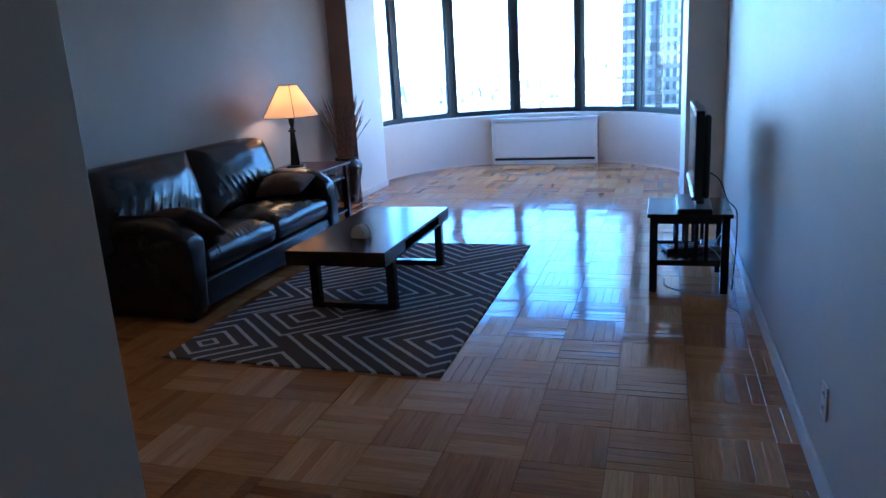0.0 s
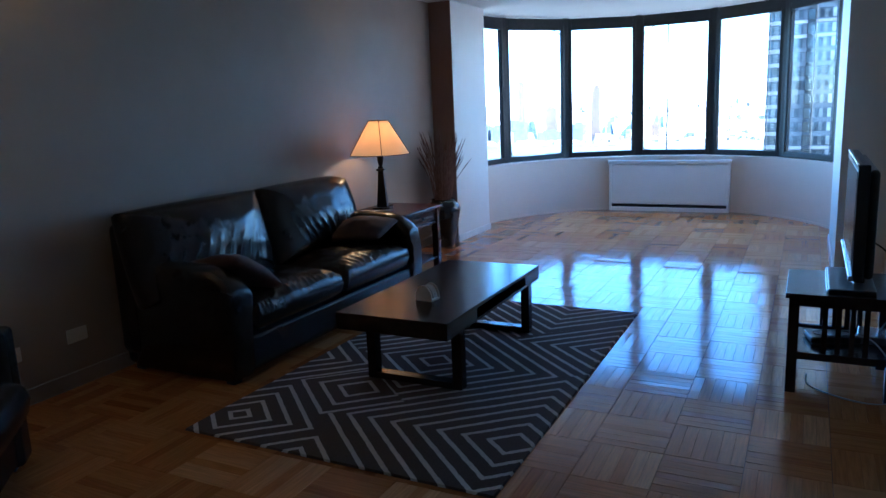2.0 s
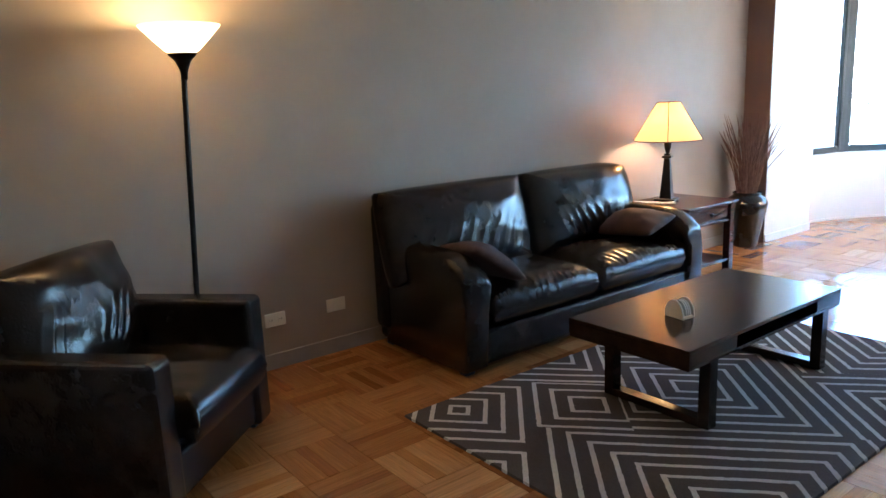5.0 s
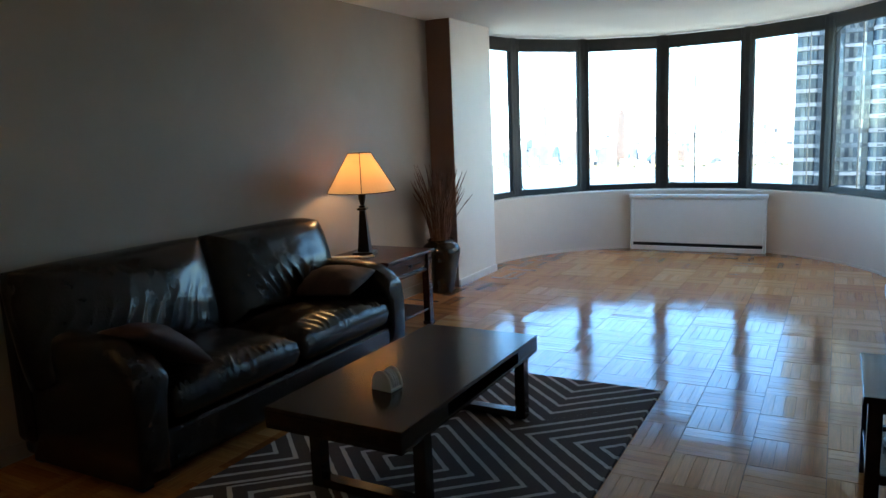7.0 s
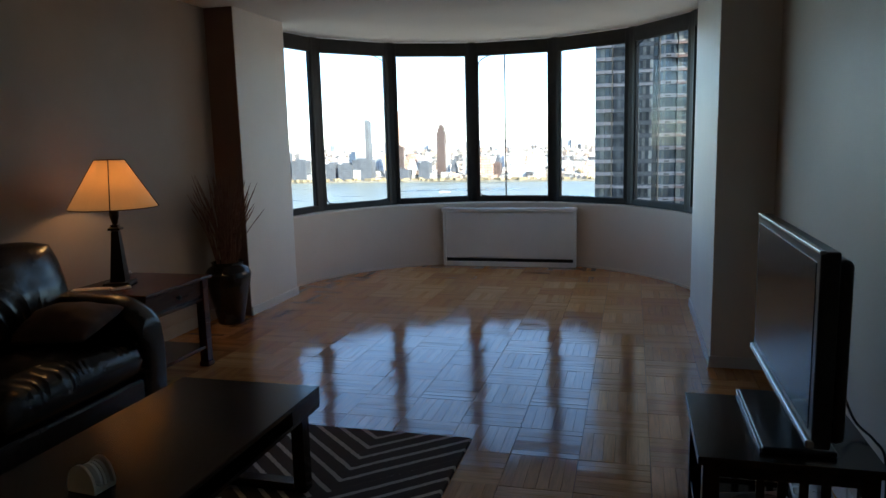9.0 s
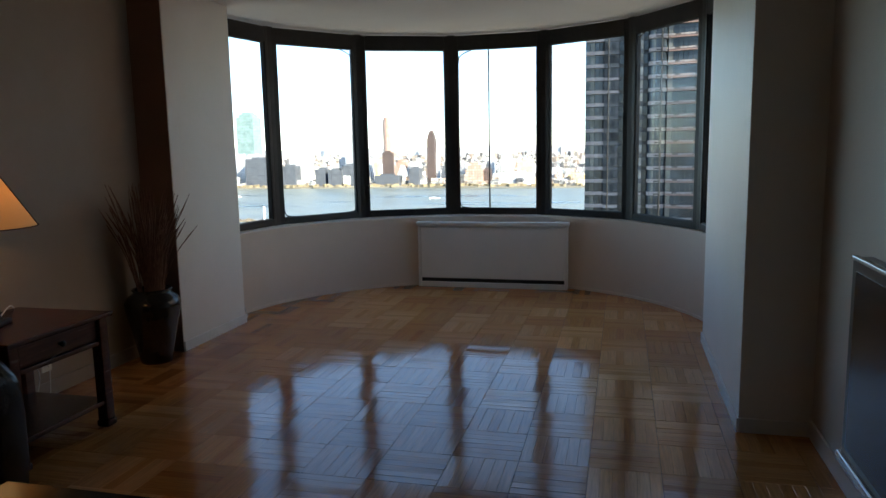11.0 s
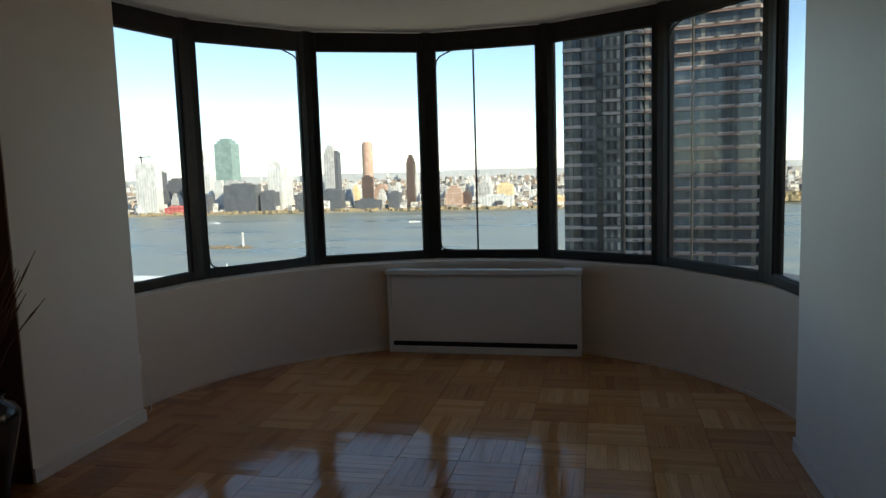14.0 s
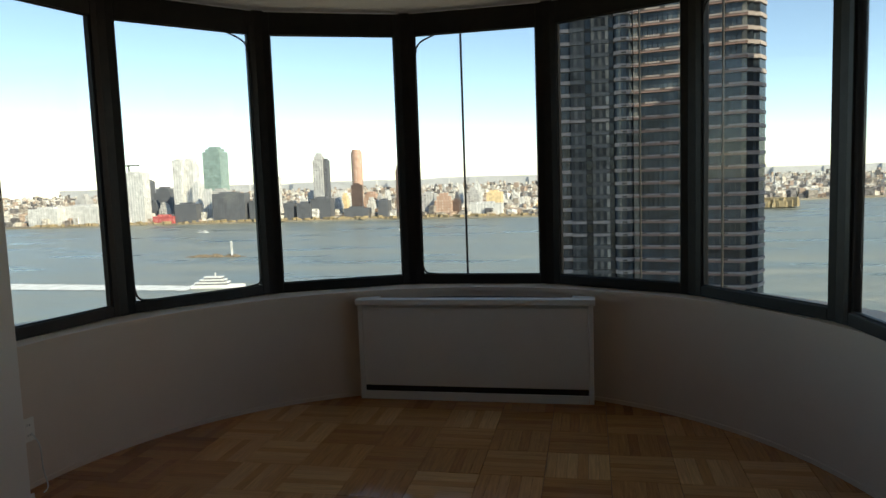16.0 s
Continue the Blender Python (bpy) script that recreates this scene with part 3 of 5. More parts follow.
def make_seat(name, label, category, width, depth, back_h, seats, at, turn, aw=0.17):
    """A leather seat that faces its own +x, with its near arm at low y. Origin: back floor corner of the near side."""
    t = thing(name, label, category, at, turn)
    sofa_style = seats > 1
    part("base", box(0.06, depth - 0.045, aw * 0.8, width - aw * 0.8, 0.035, 0.215, 0.02, 3), LEATHER, t)
    part("front_rail", box(depth - 0.075, depth - 0.03, aw * 0.9, width - aw * 0.9, 0.05, 0.228, 0.018, 3), LEATHER, t)
    part("back_frame", box(0.0, 0.13, 0.012, width - 0.012, 0.03, back_h - 0.14, 0.04, 4), LEATHER, t)
    flare = (0.07, 0.02) if sofa_style else (0.0, 0.0)
    if sofa_style:
        part("back_wing", box(0.004, 0.145, -flare[0] + 0.05, width + flare[1] - 0.02, 0.10, back_h - 0.075, 0.05, 5), LEATHER, t)
    for y, side in ((aw / 2 + 0.003, -1), (width - aw / 2 - 0.003, 1)):
        if sofa_style:
            part("arm", placed(seat_arm(depth - 0.12, 0.605, aw, -side), Matrix.Translation((0.10, y, 0.03))), LEATHER, t, smooth=True)
        else:
            part("arm", box(0.05, depth - 0.01, y - aw / 2, y + aw / 2, 0.03, 0.60, 0.028, 4), LEATHER, t)
    inner = width - 2 * aw
    cw = inner / seats
    rot = Matrix.Rotation(radians(90), 4, "Z")
    for k in range(seats):
        yc = aw + cw * (k + 0.5)
        over = 0.0 if sofa_style else 0.06
        c = cushion(cw - 0.004, depth - 0.25 + over, 0.2, 3.0 * k + len(name), 0.03, 0.009 if sofa_style else 0.005, 120, 44, 1.0 if sofa_style else 0.15)
        part("seat_cushion", placed(c, Matrix.Translation((0.25 + (depth - 0.25 + over) / 2, yc, 0.325)) @ rot), LEATHER, t, smooth=True)
        bw = width / 2 + flare[k] - 0.004 if sofa_style else width - 1.2 * aw
        yb = (width / 4 - flare[0] / 2, width * 0.75 + flare[1] / 2)[k] if sofa_style else width / 2
        b = back_cushion(bw, back_h - 0.37, 0.21, 7.0 + 2.3 * k + len(name), 1 if k else -1)
        m = Matrix.Translation((0.195, yb, 0.37 + (back_h - 0.37) / 2)) @ Matrix.Rotation(radians(76), 4, "Y") @ rot
        part("back_cushion", placed(b, m), LEATHER, t, smooth=True)
    for x in (0.08, depth - 0.09):
        for y in (0.06, width - 0.06):
            part("foot", box(x - 0.03, x + 0.03, y - 0.03, y + 0.03, 0.0, 0.05, 0.006), BLACK_PLASTIC, t)
    return t


def back_cushion(w, d, h, seed, side, nx=112, ny=56):
    """A plump back cushion, rolled over at its top, with folds fanning from the lower corner beside the seam."""
    bm = cushion(w, d, h, seed, 0.062, 0.005, nx, ny, 0.0)
    for v in bm.verts:
        u0, q0 = v.co.x / (w / 2), v.co.y / (d / 2)
        if side > 0 and q0 > 0.2 and u0 > 0.4:
            # the outer upper corner is rounded off
            k = ((q0 - 0.2) / 0.8) ** 2 * ((u0 * side - 0.4) / 0.6) ** 2
            v.co.y -= 0.05 * k
            v.co.x -= side * 0.03 * k
        if v.co.z < 0.02:
            continue
        u, q = v.co.x / (w / 2), v.co.y / (d / 2)
        fade = max(0.0, 1 - max(abs(u), abs(q)) ** 6)
        patch = 0.5 + 0.9 * noise.noise(Vector((u * 1.6 + seed, q * 1.4, seed)))
        lean = u + 0.22 * side * q
        fold = 2 * (1 - abs(math.sin(lean * 19 + 4.5 * noise.noise(Vector((u * 1.4, q * 1.3, seed + 3)))))) ** 1.5 - 0.8
        v.co.z += 0.0085 * fold * max(0.0, patch) * math.exp(-((q + 0.42) / 0.46) ** 2) * fade
        v.co.z += 0.010 * noise.noise(Vector((u * 2.2, q * 2.2, seed + 9))) * fade
    return bm


make_seat("sofa", "black leather two-seat sofa with rolled arms against taupe wall", "sofa", 2.03, 0.84, 0.915, 2, (-2.735, 3.685, 0), 0)
make_seat("armchair", "black leather armchair turned towards the coffee table", "armchair", 0.88, 0.82, 0.87, 1, (-2.165, 1.565, 0), 43, 0.13)


def throw_pillow(at, turn, tilt, roll, size):
    c = cushion(size[0], size[1], 0.05, at[1], 0.075, 0.006, 20, 20, 0.3)
    ob = solid("throw_pillow", c, PILLOW, "brown suede throw pillow lying against the sofa arm", "pillow", smooth=True, group="sofa pillows")
    ob.matrix_basis = pose(*at, tilt, roll, turn)


throw_pillow((-2.22, 5.39, 0.525), 4, 13, -4, (0.46, 0.34))
throw_pillow((-2.13, 3.98, 0.525), -5, -36, -8, (0.42, 0.36))


# ---- rug ----
def make_rug():
    w, l = RUG_X1 - RUG_X0, RUG_Y1 - RUG_Y0
    bm = bmesh.new()
    n, k = 30, 44
    top = [[bm.verts.new((w * i / n, l * j / k, 0.011 + 0.0015 * noise.noise(Vector((i * 0.4, j * 0.4, 2))))) for i in range(n + 1)] for j in range(k + 1)]
    for j in range(k):
        for i in range(n):
            bm.faces.new((top[j][i], top[j][i + 1], top[j + 1][i + 1], top[j + 1][i]))
    rim = [top[0][i] for i in range(n + 1)] + [top[j][n] for j in range(1, k + 1)] + [top[k][i] for i in range(n - 1, -1, -1)] + [top[j][0] for j in range(k - 1, 0, -1)]
    low = [bm.verts.new((v.co.x + (0.004 if v.co.x > w / 2 else -0.004), v.co.y + (0.004 if v.co.y > l / 2 else -0.004), 0.0015)) for v in rim]
    for i in range(len(rim)):
        j = (i + 1) % len(rim)
        bm.faces.new((rim[i], low[i], low[j], rim[j]))
    ob = solid("area_rug", bm, RUG, "dark grey wool rug with pale nested diamond lines", "rug")
    ob.matrix_basis = pose(RUG_X0, RUG_Y0, 0)


make_rug()


# ---- coffee table ----
def make_coffee_table():
    t = thing("coffee_table", "espresso wooden coffee table with open niche and sled legs on rug", "coffee table")
    x0, x1, y0, y1, z0, z1 = -1.375, -0.765, 3.843, 5.098, 0.332, 0.417
    z = 0.0125
    n0, n1 = 4.18, 4.86
    part("tabletop", box(x0, x1, y0, y1, z1 - 0.018, z1, 0.003), ESPRESSO, t)
    part("bottom_board", box(x0 + 0.002, x1 - 0.002, y0 + 0.002, y1 - 0.002, z0, z0 + 0.016, 0.002), ESPRESSO, t)
    part("apron", box(x0 + 0.001, x1 - 0.001, y0 + 0.001, n0, z0 + 0.016, z1 - 0.018, 0.001), ESPRESSO, t)
    part("apron", box(x0 + 0.001, x1 - 0.001, n1, y1 - 0.001, z0 + 0.016, z1 - 0.018, 0.001), ESPRESSO, t)
    part("apron", box(x0 + 0.001, x0 + 0.02, n0, n1, z0 + 0.016, z1 - 0.018, 0.001), ESPRESSO, t)
    for y in (4.075, 5.03):
        for x in (x0 + 0.035, x1 - 0.085):
            part("leg", box(x, x + 0.05, y - 0.03, y + 0.03, z, z0, 0.003), ESPRESSO, t)
        part("floor_bar", box(x0 + 0.085, x1 - 0.085, y - 0.03, y + 0.03, z, z + 0.035, 0.003), ESPRESSO, t)


make_coffee_table()


def make_coasters():
    """A half-round holder with a stack of half-round coasters standing in it."""
    t = thing("coaster_holder", "cream half-round coaster holder standing on coffee table", "coaster holder", (-1.045, 4.19, 0.417), -96)
    def half(x0, x1, r, zb, segs=14):
        bm = bmesh.new()
        ring = [(r * math.cos(math.pi * i / segs), zb + 1.45 * r * math.sin(math.pi * i / segs)) for i in range(segs + 1)]
        a = [bm.verts.new((x0, y, z)) for y, z in ring]
        b = [bm.verts.new((x1, y, z)) for y, z in ring]
        bm.faces.new(a)
        bm.faces.new(b[::-1])
        for i in range(len(ring)):
            j = (i + 1) % len(ring)
            bm.faces.new((a[i], b[i], b[j], a[j]))
        bmesh.ops.recalc_face_normals(bm, faces=bm.faces[:])
        return bm
    for x in (-0.034, 0.034):
        part("side_plate", placed(half(-0.004, 0.004, 0.050, 0.010), Matrix.Translation((x, 0, 0))), COASTER, t)
    part("base", box(-0.038, 0.038, -0.05, 0.05, 0.0, 0.012, 0.003), COASTER, t)
    for x in (-0.02, -0.008, 0.004):
        part("coaster", placed(half(-0.004, 0.004, 0.043, 0.013), Matrix.Translation((x, 0, 0))), PAPER, t)


make_coasters()


# ---- end table, lamp and vase ----
def make_end_table():
    t = thing("end_table", "dark cherry wood end table with drawer and low shelf", "end table")
    x0, x1, y0, y1, h = -2.66, -2.10, 5.84, 6.47, 0.572
    part("tabletop", box(x0, x1, y0, y1, h - 0.022, h, 0.006, 3), CHERRY, t)
    part("apron", box(x0 + 0.03, x1 - 0.05, y0 + 0.03, y1 - 0.03, h - 0.135, h - 0.022, 0.002), CHERRY, t)
    d = part("drawer_front", box(x1 - 0.05, x1 - 0.036, y0 + 0.075, y1 - 0.075, h - 0.125, h - 0.032, 0.004), CHERRY, t)
    k = part("knob", placed(lathe([(0.008, 0), (0.008, 0.01), (0.014, 0.016), (0.013, 0.024), (0.006, 0.028)], 12), Matrix.Translation((x1 - 0.036, (y0 + y1) / 2, h - 0.08)) @ Matrix.Rotation(radians(90), 4, "Y")), BLACK_METAL, d)
    for x in (x0 + 0.02, x1 - 0.075):
        for y in (y0 + 0.02, y1 - 0.075):
            part("leg", box(x, x + 0.055, y, y + 0.055, 0.035, h - 0.022, 0.005), CHERRY, t)
            part("foot", box(x - 0.008, x + 0.063, y - 0.008, y + 0.063, 0.0, 0.035, 0.012, 3), CHERRY, t)
    part("shelf", box(x0 + 0.03, x1 - 0.03, y0 + 0.03, y1 - 0.03, 0.115, 0.137, 0.004), CHERRY, t)
    part("rail", box(x1 - 0.062, x1 - 0.03, y0 + 0.075, y1 - 0.075, h - 0.155, h - 0.135, 0.003), CHERRY, t)


make_end_table()


def make_table_lamp():
    x, y, z = LAMP_TABLE[0], LAMP_TABLE[1], 0.572
    t = thing("table_lamp", "lit table lamp with linen cone shade and black tapered base", "table lamp", (x, y, z), 20)
    part("base_plate", box(-0.075, 0.075, -0.075, 0.075, 0, 0.022, 0.006), BLACK_METAL, t)
    bm = bmesh.new()
    lev = [(0.042, 0.022), (0.040, 0.05), (0.021, 0.30), (0.019, 0.315), (0.033, 0.322), (0.033, 0.332), (0.017, 0.34), (0.022, 0.352)]
    rows = [[bm.verts.new((sx * r, sy * r, h)) for sx, sy in ((-1, -1), (1, -1), (1, 1), (-1, 1))] for r, h in lev]
    for a, b in zip(rows, rows[1:]):
        for i in range(4):
            j = (i + 1) % 4
            bm.faces.new((a[i], a[j], b[j], b[i]))
    bm.faces.new(rows[0][::-1])
    bm.faces.new(rows[-1])
    part("column", bm, BLACK_METAL, t)
    part("socket", lathe([(0.014, 0.352), (0.026, 0.40), (0.028, 0.44), (0.02, 0.47), (0.012, 0.50)], 16), BLACK_METAL, t, smooth=True)
    part("bulb", lathe([(0.012, 0.50), (0.02, 0.515), (0.03, 0.53), (0.012, 0.536)], 14), BOWL, t)
    # open cone shade with thickness
    zb, zt, rb, rt = 0.450, 0.722, 0.240, 0.078
    def wall(r0, r1, segs=48):
        b = bmesh.new()
        prof = [(rb + r0, zb), (rt + r0, zt), (rt + r1, zt), (rb + r1, zb)]
        rr = [[b.verts.new((r * math.cos(2 * math.pi * i / segs), r * math.sin(2 * math.pi * i / segs), h)) for i in range(segs)] for r, h in prof]
        for a, c in zip(rr, rr[1:] + rr[:1]):
            for i in range(segs):
                j = (i + 1) % segs
                b.faces.new((a[i], a[j], c[j], c[i]))
        return b
    sh = part("shade", wall(0.0, -0.003), SHADE, t, "cream linen shade", smooth=False)
    for zz, r in ((zb, rb), (zt, rt)):
        part("shade_rim", tube([(r * math.cos(2 * math.pi * i / 40), r * math.sin(2 * math.pi * i / 40), zz) for i in range(41)], 0.003, 6), PILLOW, sh)
    for k in range(4):
        a = radians(-75 + 90 * k)
        part("shade_seam", tube([((rb + 0.002) * math.cos(a), (rb + 0.002) * math.sin(a), zb), ((rt + 0.002) * math.cos(a), (rt + 0.002) * math.sin(a), zt)], 0.003, 6), PILLOW, sh)
    for k in range(3):
        a = radians(10 + 120 * k)
        part("shade_spoke", tube([(0.0, 0.0, 0.69), (rt * math.cos(a), rt * math.sin(a), 0.715)], 0.002, 6), BLACK_METAL, t)
    part("harp", tube(bend([(0.02, 0, 0.47), (0.06, 0, 0.55), (0.045, 0, 0.66), (0.0, 0, 0.69), (-0.045, 0, 0.66), (-0.06, 0, 0.55), (-0.02, 0, 0.47)], 5), 0.002, 6), BLACK_METAL, t)


make_table_lamp()
rc = thing("remote_control", "white remote control lying on the end table", "remote", (-2.37, 5.98, 0.5725), 60)
part("body", box(-0.055, 0.055, -0.02, 0.02, 0, 0.014, 0.004), PAPER, rc)
part("buttons", box(-0.03, 0.03, -0.01, 0.01, 0.014, 0.0155), BLACK_PLASTIC, rc)
pp = solid("booklet", box(-0.10, 0.10, -0.035, 0.035, 0, 0.006, 0.001), PAPER, "thin white booklet on the end table", "booklet")
pp.matrix_basis = pose(-2.53, 5.94, 0.5725, 0, 0, 25)


def make_vase():
    t = thing("floor_vase", "tall black glazed floor vase filled with dry reeds", "vase", (-2.585, 7.435, 0))
    prof = [(0.095, 0.0), (0.10, 0.012), (0.112, 0.08), (0.14, 0.22), (0.168, 0.35), (0.172, 0.39), (0.15, 0.43), (0.118, 0.452), (0.112, 0.463), (0.124, 0.476), (0.118, 0.48), (0.10, 0.468), (0.10, 0.40)]
    part("body", lathe(prof, 40), CERAMIC, t, smooth=True)
    rng = random.Random(5)
    for k in range(116):
        a = rng.uniform(0, 2 * math.pi)
        r0 = rng.uniform(0.0, 0.07)
        spread = rng.uniform(0.02, 0.24)
        b = a + rng.uniform(-0.5, 0.5)
        top = rng.uniform(0.85, 1.16)
        ex, ey = spread * math.cos(b) * 1.1, spread * math.sin(b)
        ex = max(ex, -0.165)
        ey = min(ey, 0.19)
        pts = [(r0 * math.cos(a), r0 * math.sin(a), 0.40), (r0 * math.cos(a) * 1.1 + ex * 0.35, r0 * math.sin(a) * 1.1 + ey * 0.35, 0.40 + (top - 0.4) * 0.55), (r0 * math.cos(a) + ex, r0 * math.sin(a) + ey, top)]
        line = bend(pts, 5)
        n = len(line)
        part("reed", tube(line, [0.0043 * (1 - 0.65 * i / (n - 1)) + (0.003 if i == n - 3 else 0) for i in range(n)], 5), REED, t)


make_vase()


# ---- floor lamp ----
def make_floor_lamp():
    x, y = LAMP_FLOOR[0], LAMP_FLOOR[1]
    t = thing("floor_lamp", "lit black torchiere floor lamp with white glass bowl", "floor lamp", (x, y, 0))
    part("base", placed(lathe([(0.13, 0.0), (0.135, 0.012), (0.12, 0.024), (0.03, 0.036), (0.016, 0.05)], 36), Matrix.Translation((0, -0.088, 0))), BLACK_METAL, t, smooth=True)
    part("pole", tube([(0, -0.088, 0.03), (0, -0.034, 1.0), (0, 0, 1.60)], 0.0125, 14), BLACK_METAL, t)
    part("cup", lathe([(0.0125, 1.52), (0.018, 1.56), (0.034, 1.60), (0.06, 1.625), (0.062, 1.632), (0.02, 1.634)], 28), BLACK_METAL, t, smooth=True)
    segs = 44
    bm = bmesh.new()
    prof = [(0.058, 1.634), (0.075, 1.645), (0.115, 1.685), (0.168, 1.742), (0.170, 1.748), (0.165, 1.748), (0.111, 1.690), (0.07, 1.651), (0.02, 1.642)]
    rr = [[bm.verts.new((r * math.cos(2 * math.pi * i / segs), r * math.sin(2 * math.pi * i / segs), h)) for i in range(segs)] for r, h in prof]
    for a, b in zip(rr, rr[1:]):
        for i in range(segs):
            j = (i + 1) % segs
            bm.faces.new((a[i], a[j], b[j], b[i]))
    part("bowl", bm, BOWL, t, "frosted white glass bowl", smooth=True)


make_floor_lamp()


# ---- television and its stand ----
def make_tv_stand():
    t = thing("tv_stand", "espresso mission style television stand with slatted ends by wall", "tv stand")
    x0, x1, y0, y1, h = 0.595, 1.067, 4.59, 5.112, 0.48
    part("tabletop", box(x0, x1, y0, y1, h - 0.024, h, 0.003), ESPRESSO, t)
    for x in (x0 + 0.015, x1 - 0.06):
        for y in (y0 + 0.015, y1 - 0.06):
            part("leg", box(x, x + 0.045, y, y + 0.045, 0, h - 0.024, 0.003), ESPRESSO, t)
    for y in (y0 + 0.02, y1 - 0.045):
        part("end_rail", box(x0 + 0.06, x1 - 0.06, y, y + 0.025, h - 0.062, h - 0.024, 0.002), ESPRESSO, t)
        part("end_rail", box(x0 + 0.06, x1 - 0.06, y, y + 0.025, 0.165, 0.20, 0.002), ESPRESSO, t)
        for k in range(4):
            x = x0 + 0.155 + k * 0.055
            part("slat", box(x, x + 0.022, y + 0.005, y + 0.019, 0.20, h - 0.062, 0.001), ESPRESSO, t)
    part("shelf", box(x0 + 0.02, x1 - 0.02, y0 + 0.045, y1 - 0.045, 0.172, 0.19, 0.002), ESPRESSO, t)
    for x in (x0 + 0.02, x1 - 0.04):
        part("side_rail", box(x, x + 0.02, y0 + 0.06, y1 - 0.06, h - 0.062, h - 0.024, 0.002), ESPRESSO, t)


make_tv_stand()


def make_tv():
    t = thing("television", "flat black television with silver lower edge on stand", "television", (0.842, 4.89, 0.48), 0)
    w = 0.44
    part("foot", box(-0.075, 0.115, -0.24, 0.24, 0, 0.018, 0.006, 3), BLACK_PLASTIC, t)
    part("foot_edge", box(-0.082, -0.075, -0.24, 0.24, 0, 0.014, 0.002), SILVER, t, "silver front edge")
    part("neck", box(0.03, 0.075, -0.09, 0.09, 0.018, 0.12, 0.006), BLACK_PLASTIC, t)
    part("bezel", box(0.0, 0.045, -w, w, 0.105, 0.595, 0.006, 3), BLACK_PLASTIC, t)
    back = bmesh.new()
    bm_box(back, 0.043, 0.082, -w + 0.02, w - 0.02, 0.11, 0.572, 0.018, 4)
    part("back_shell", back, BLACK_PLASTIC, t)
    part("screen", box(-0.002, 0.001, -w + 0.035, w - 0.035, 0.145, 0.565), SCREEN, t, "dark glossy screen")
    part("lower_edge", placed(box(-0.012, 0.012, -w, w, 0.106, 0.128, 0.005, 3), Matrix.Identity(4)), SILVER, t, "silver lower edge")
    part("upper_edge", box(-0.003, 0.012, -w, w, 0.588, 0.598, 0.002), SILVER, t, "silver upper edge")


make_tv()
rt = thing("router", "black router with cables on the stand's low shelf", "router", (0.80, 4.87, 0.19), 15)
part("body", box(-0.11, 0.11, -0.07, 0.07, 0.004, 0.034, 0.008, 3), BLACK_PLASTIC, rt)
part("trim_ring", tube([(0.085 * math.cos(a * math.pi / 10), 0.05 * math.sin(a * math.pi / 10), 0.036) for a in range(21)], 0.003, 6), SILVER, rt)
part("antenna", tube([(0.10, 0.06, 0.03), (0.10, 0.07, 0.16)], 0.005, 8), BLACK_PLASTIC, rt)
bx = thing("cable_box", "small silver cable box on the stand's low shelf", "cable box", (0.97, 4.93, 0.19), -5)
part("body", box(-0.06, 0.06, -0.09, 0.09, 0.003, 0.04, 0.004), SILVER, bx)
part("front", box(-0.062, -0.06, -0.085, 0.085, 0.006, 0.037), BLACK_PLASTIC, bx)


def cable(name, pts, r, m, label):
    solid(name, tube(bend(pts, 7), r, 7), m, label, "cable", smooth=True)


cable("power_cable", [(0.95, 5.0, 0.66), (1.01, 4.93, 0.62), (1.05, 4.86, 0.515), (1.08, 4.78, 0.49), (1.095, 4.72, 0.45), (1.095, 4.70, 0.25), (1.08, 4.68, 0.006)], 0.004, CORD_BLACK, "black television cable hanging behind the stand")
cable("network_cable", [(0.88, 4.90, 0.215), (0.95, 4.78, 0.24), (1.0, 4.70, 0.21), (1.06, 4.72, 0.10), (1.04, 4.62, 0.005), (0.90, 4.58, 0.005), (0.72, 4.70, 0.005), (0.70, 4.86, 0.005)], 0.0035, CORD_WHITE, "white cable looping to the floor under the stand")
cable("phone_cable", [(1.0, 4.95, 0.23), (1.04, 4.86, 0.33), (1.02, 4.76, 0.30), (1.07, 4.68, 0.15), (1.09, 4.55, 0.004), (1.04, 4.42, 0.004), (1.085, 4.30, 0.004)], 0.003, CORD_WHITE, "thin white cable running down to the wall")
cable("lamp_cable", [(-2.50, 6.20, 0.587), (-2.66, 6.44, 0.575), (-2.70, 6.52, 0.30), (-2.72, 6.62, 0.16), (-2.68, 6.52, 0.012), (-2.60, 6.40, 0.006), (-2.66, 6.60, 0.006), (-2.745, 6.72, 0.15)], 0.0035, CORD_WHITE, "white lamp cable drooping behind the end table")
cable("jack_cable", [(-2.685, 8.67, 0.26), (-2.655, 8.68, 0.20), (-2.665, 8.70, 0.08), (-2.63, 8.68, 0.004), (-2.60, 8.62, 0.004)], 0.003, CORD_WHITE, "white cable hanging from a wall jack to the floor")


# ---- wall plates ----
def wall_plate(at, turn, w=0.072, h=0.115, sockets=True, label="ivory outlet plate on the wall"):
    t = thing("outlet_plate", label, "outlet", at, turn)
    part("plate", box(-w / 2, w / 2, -0.006, 0, -h / 2, h / 2, 0.002), PLATE, t)
    if sockets:
        for k in (-1, 1):
            p = (k * w * 0.24, 0) if w > h else (0, k * h * 0.22)
            s = part("socket", box(p[0] - 0.014, p[0] + 0.014, -0.0085, -0.006, p[1] - 0.014, p[1] + 0.014, 0.001), PLATE, t)
            for q in (-0.006, 0.006):
                part("slot", box(p[0] + q - 0.001, p[0] + q + 0.001, -0.0095, -0.0083, p[1] - 0.004, p[1] + 0.005), RUBBER, s)
    return t


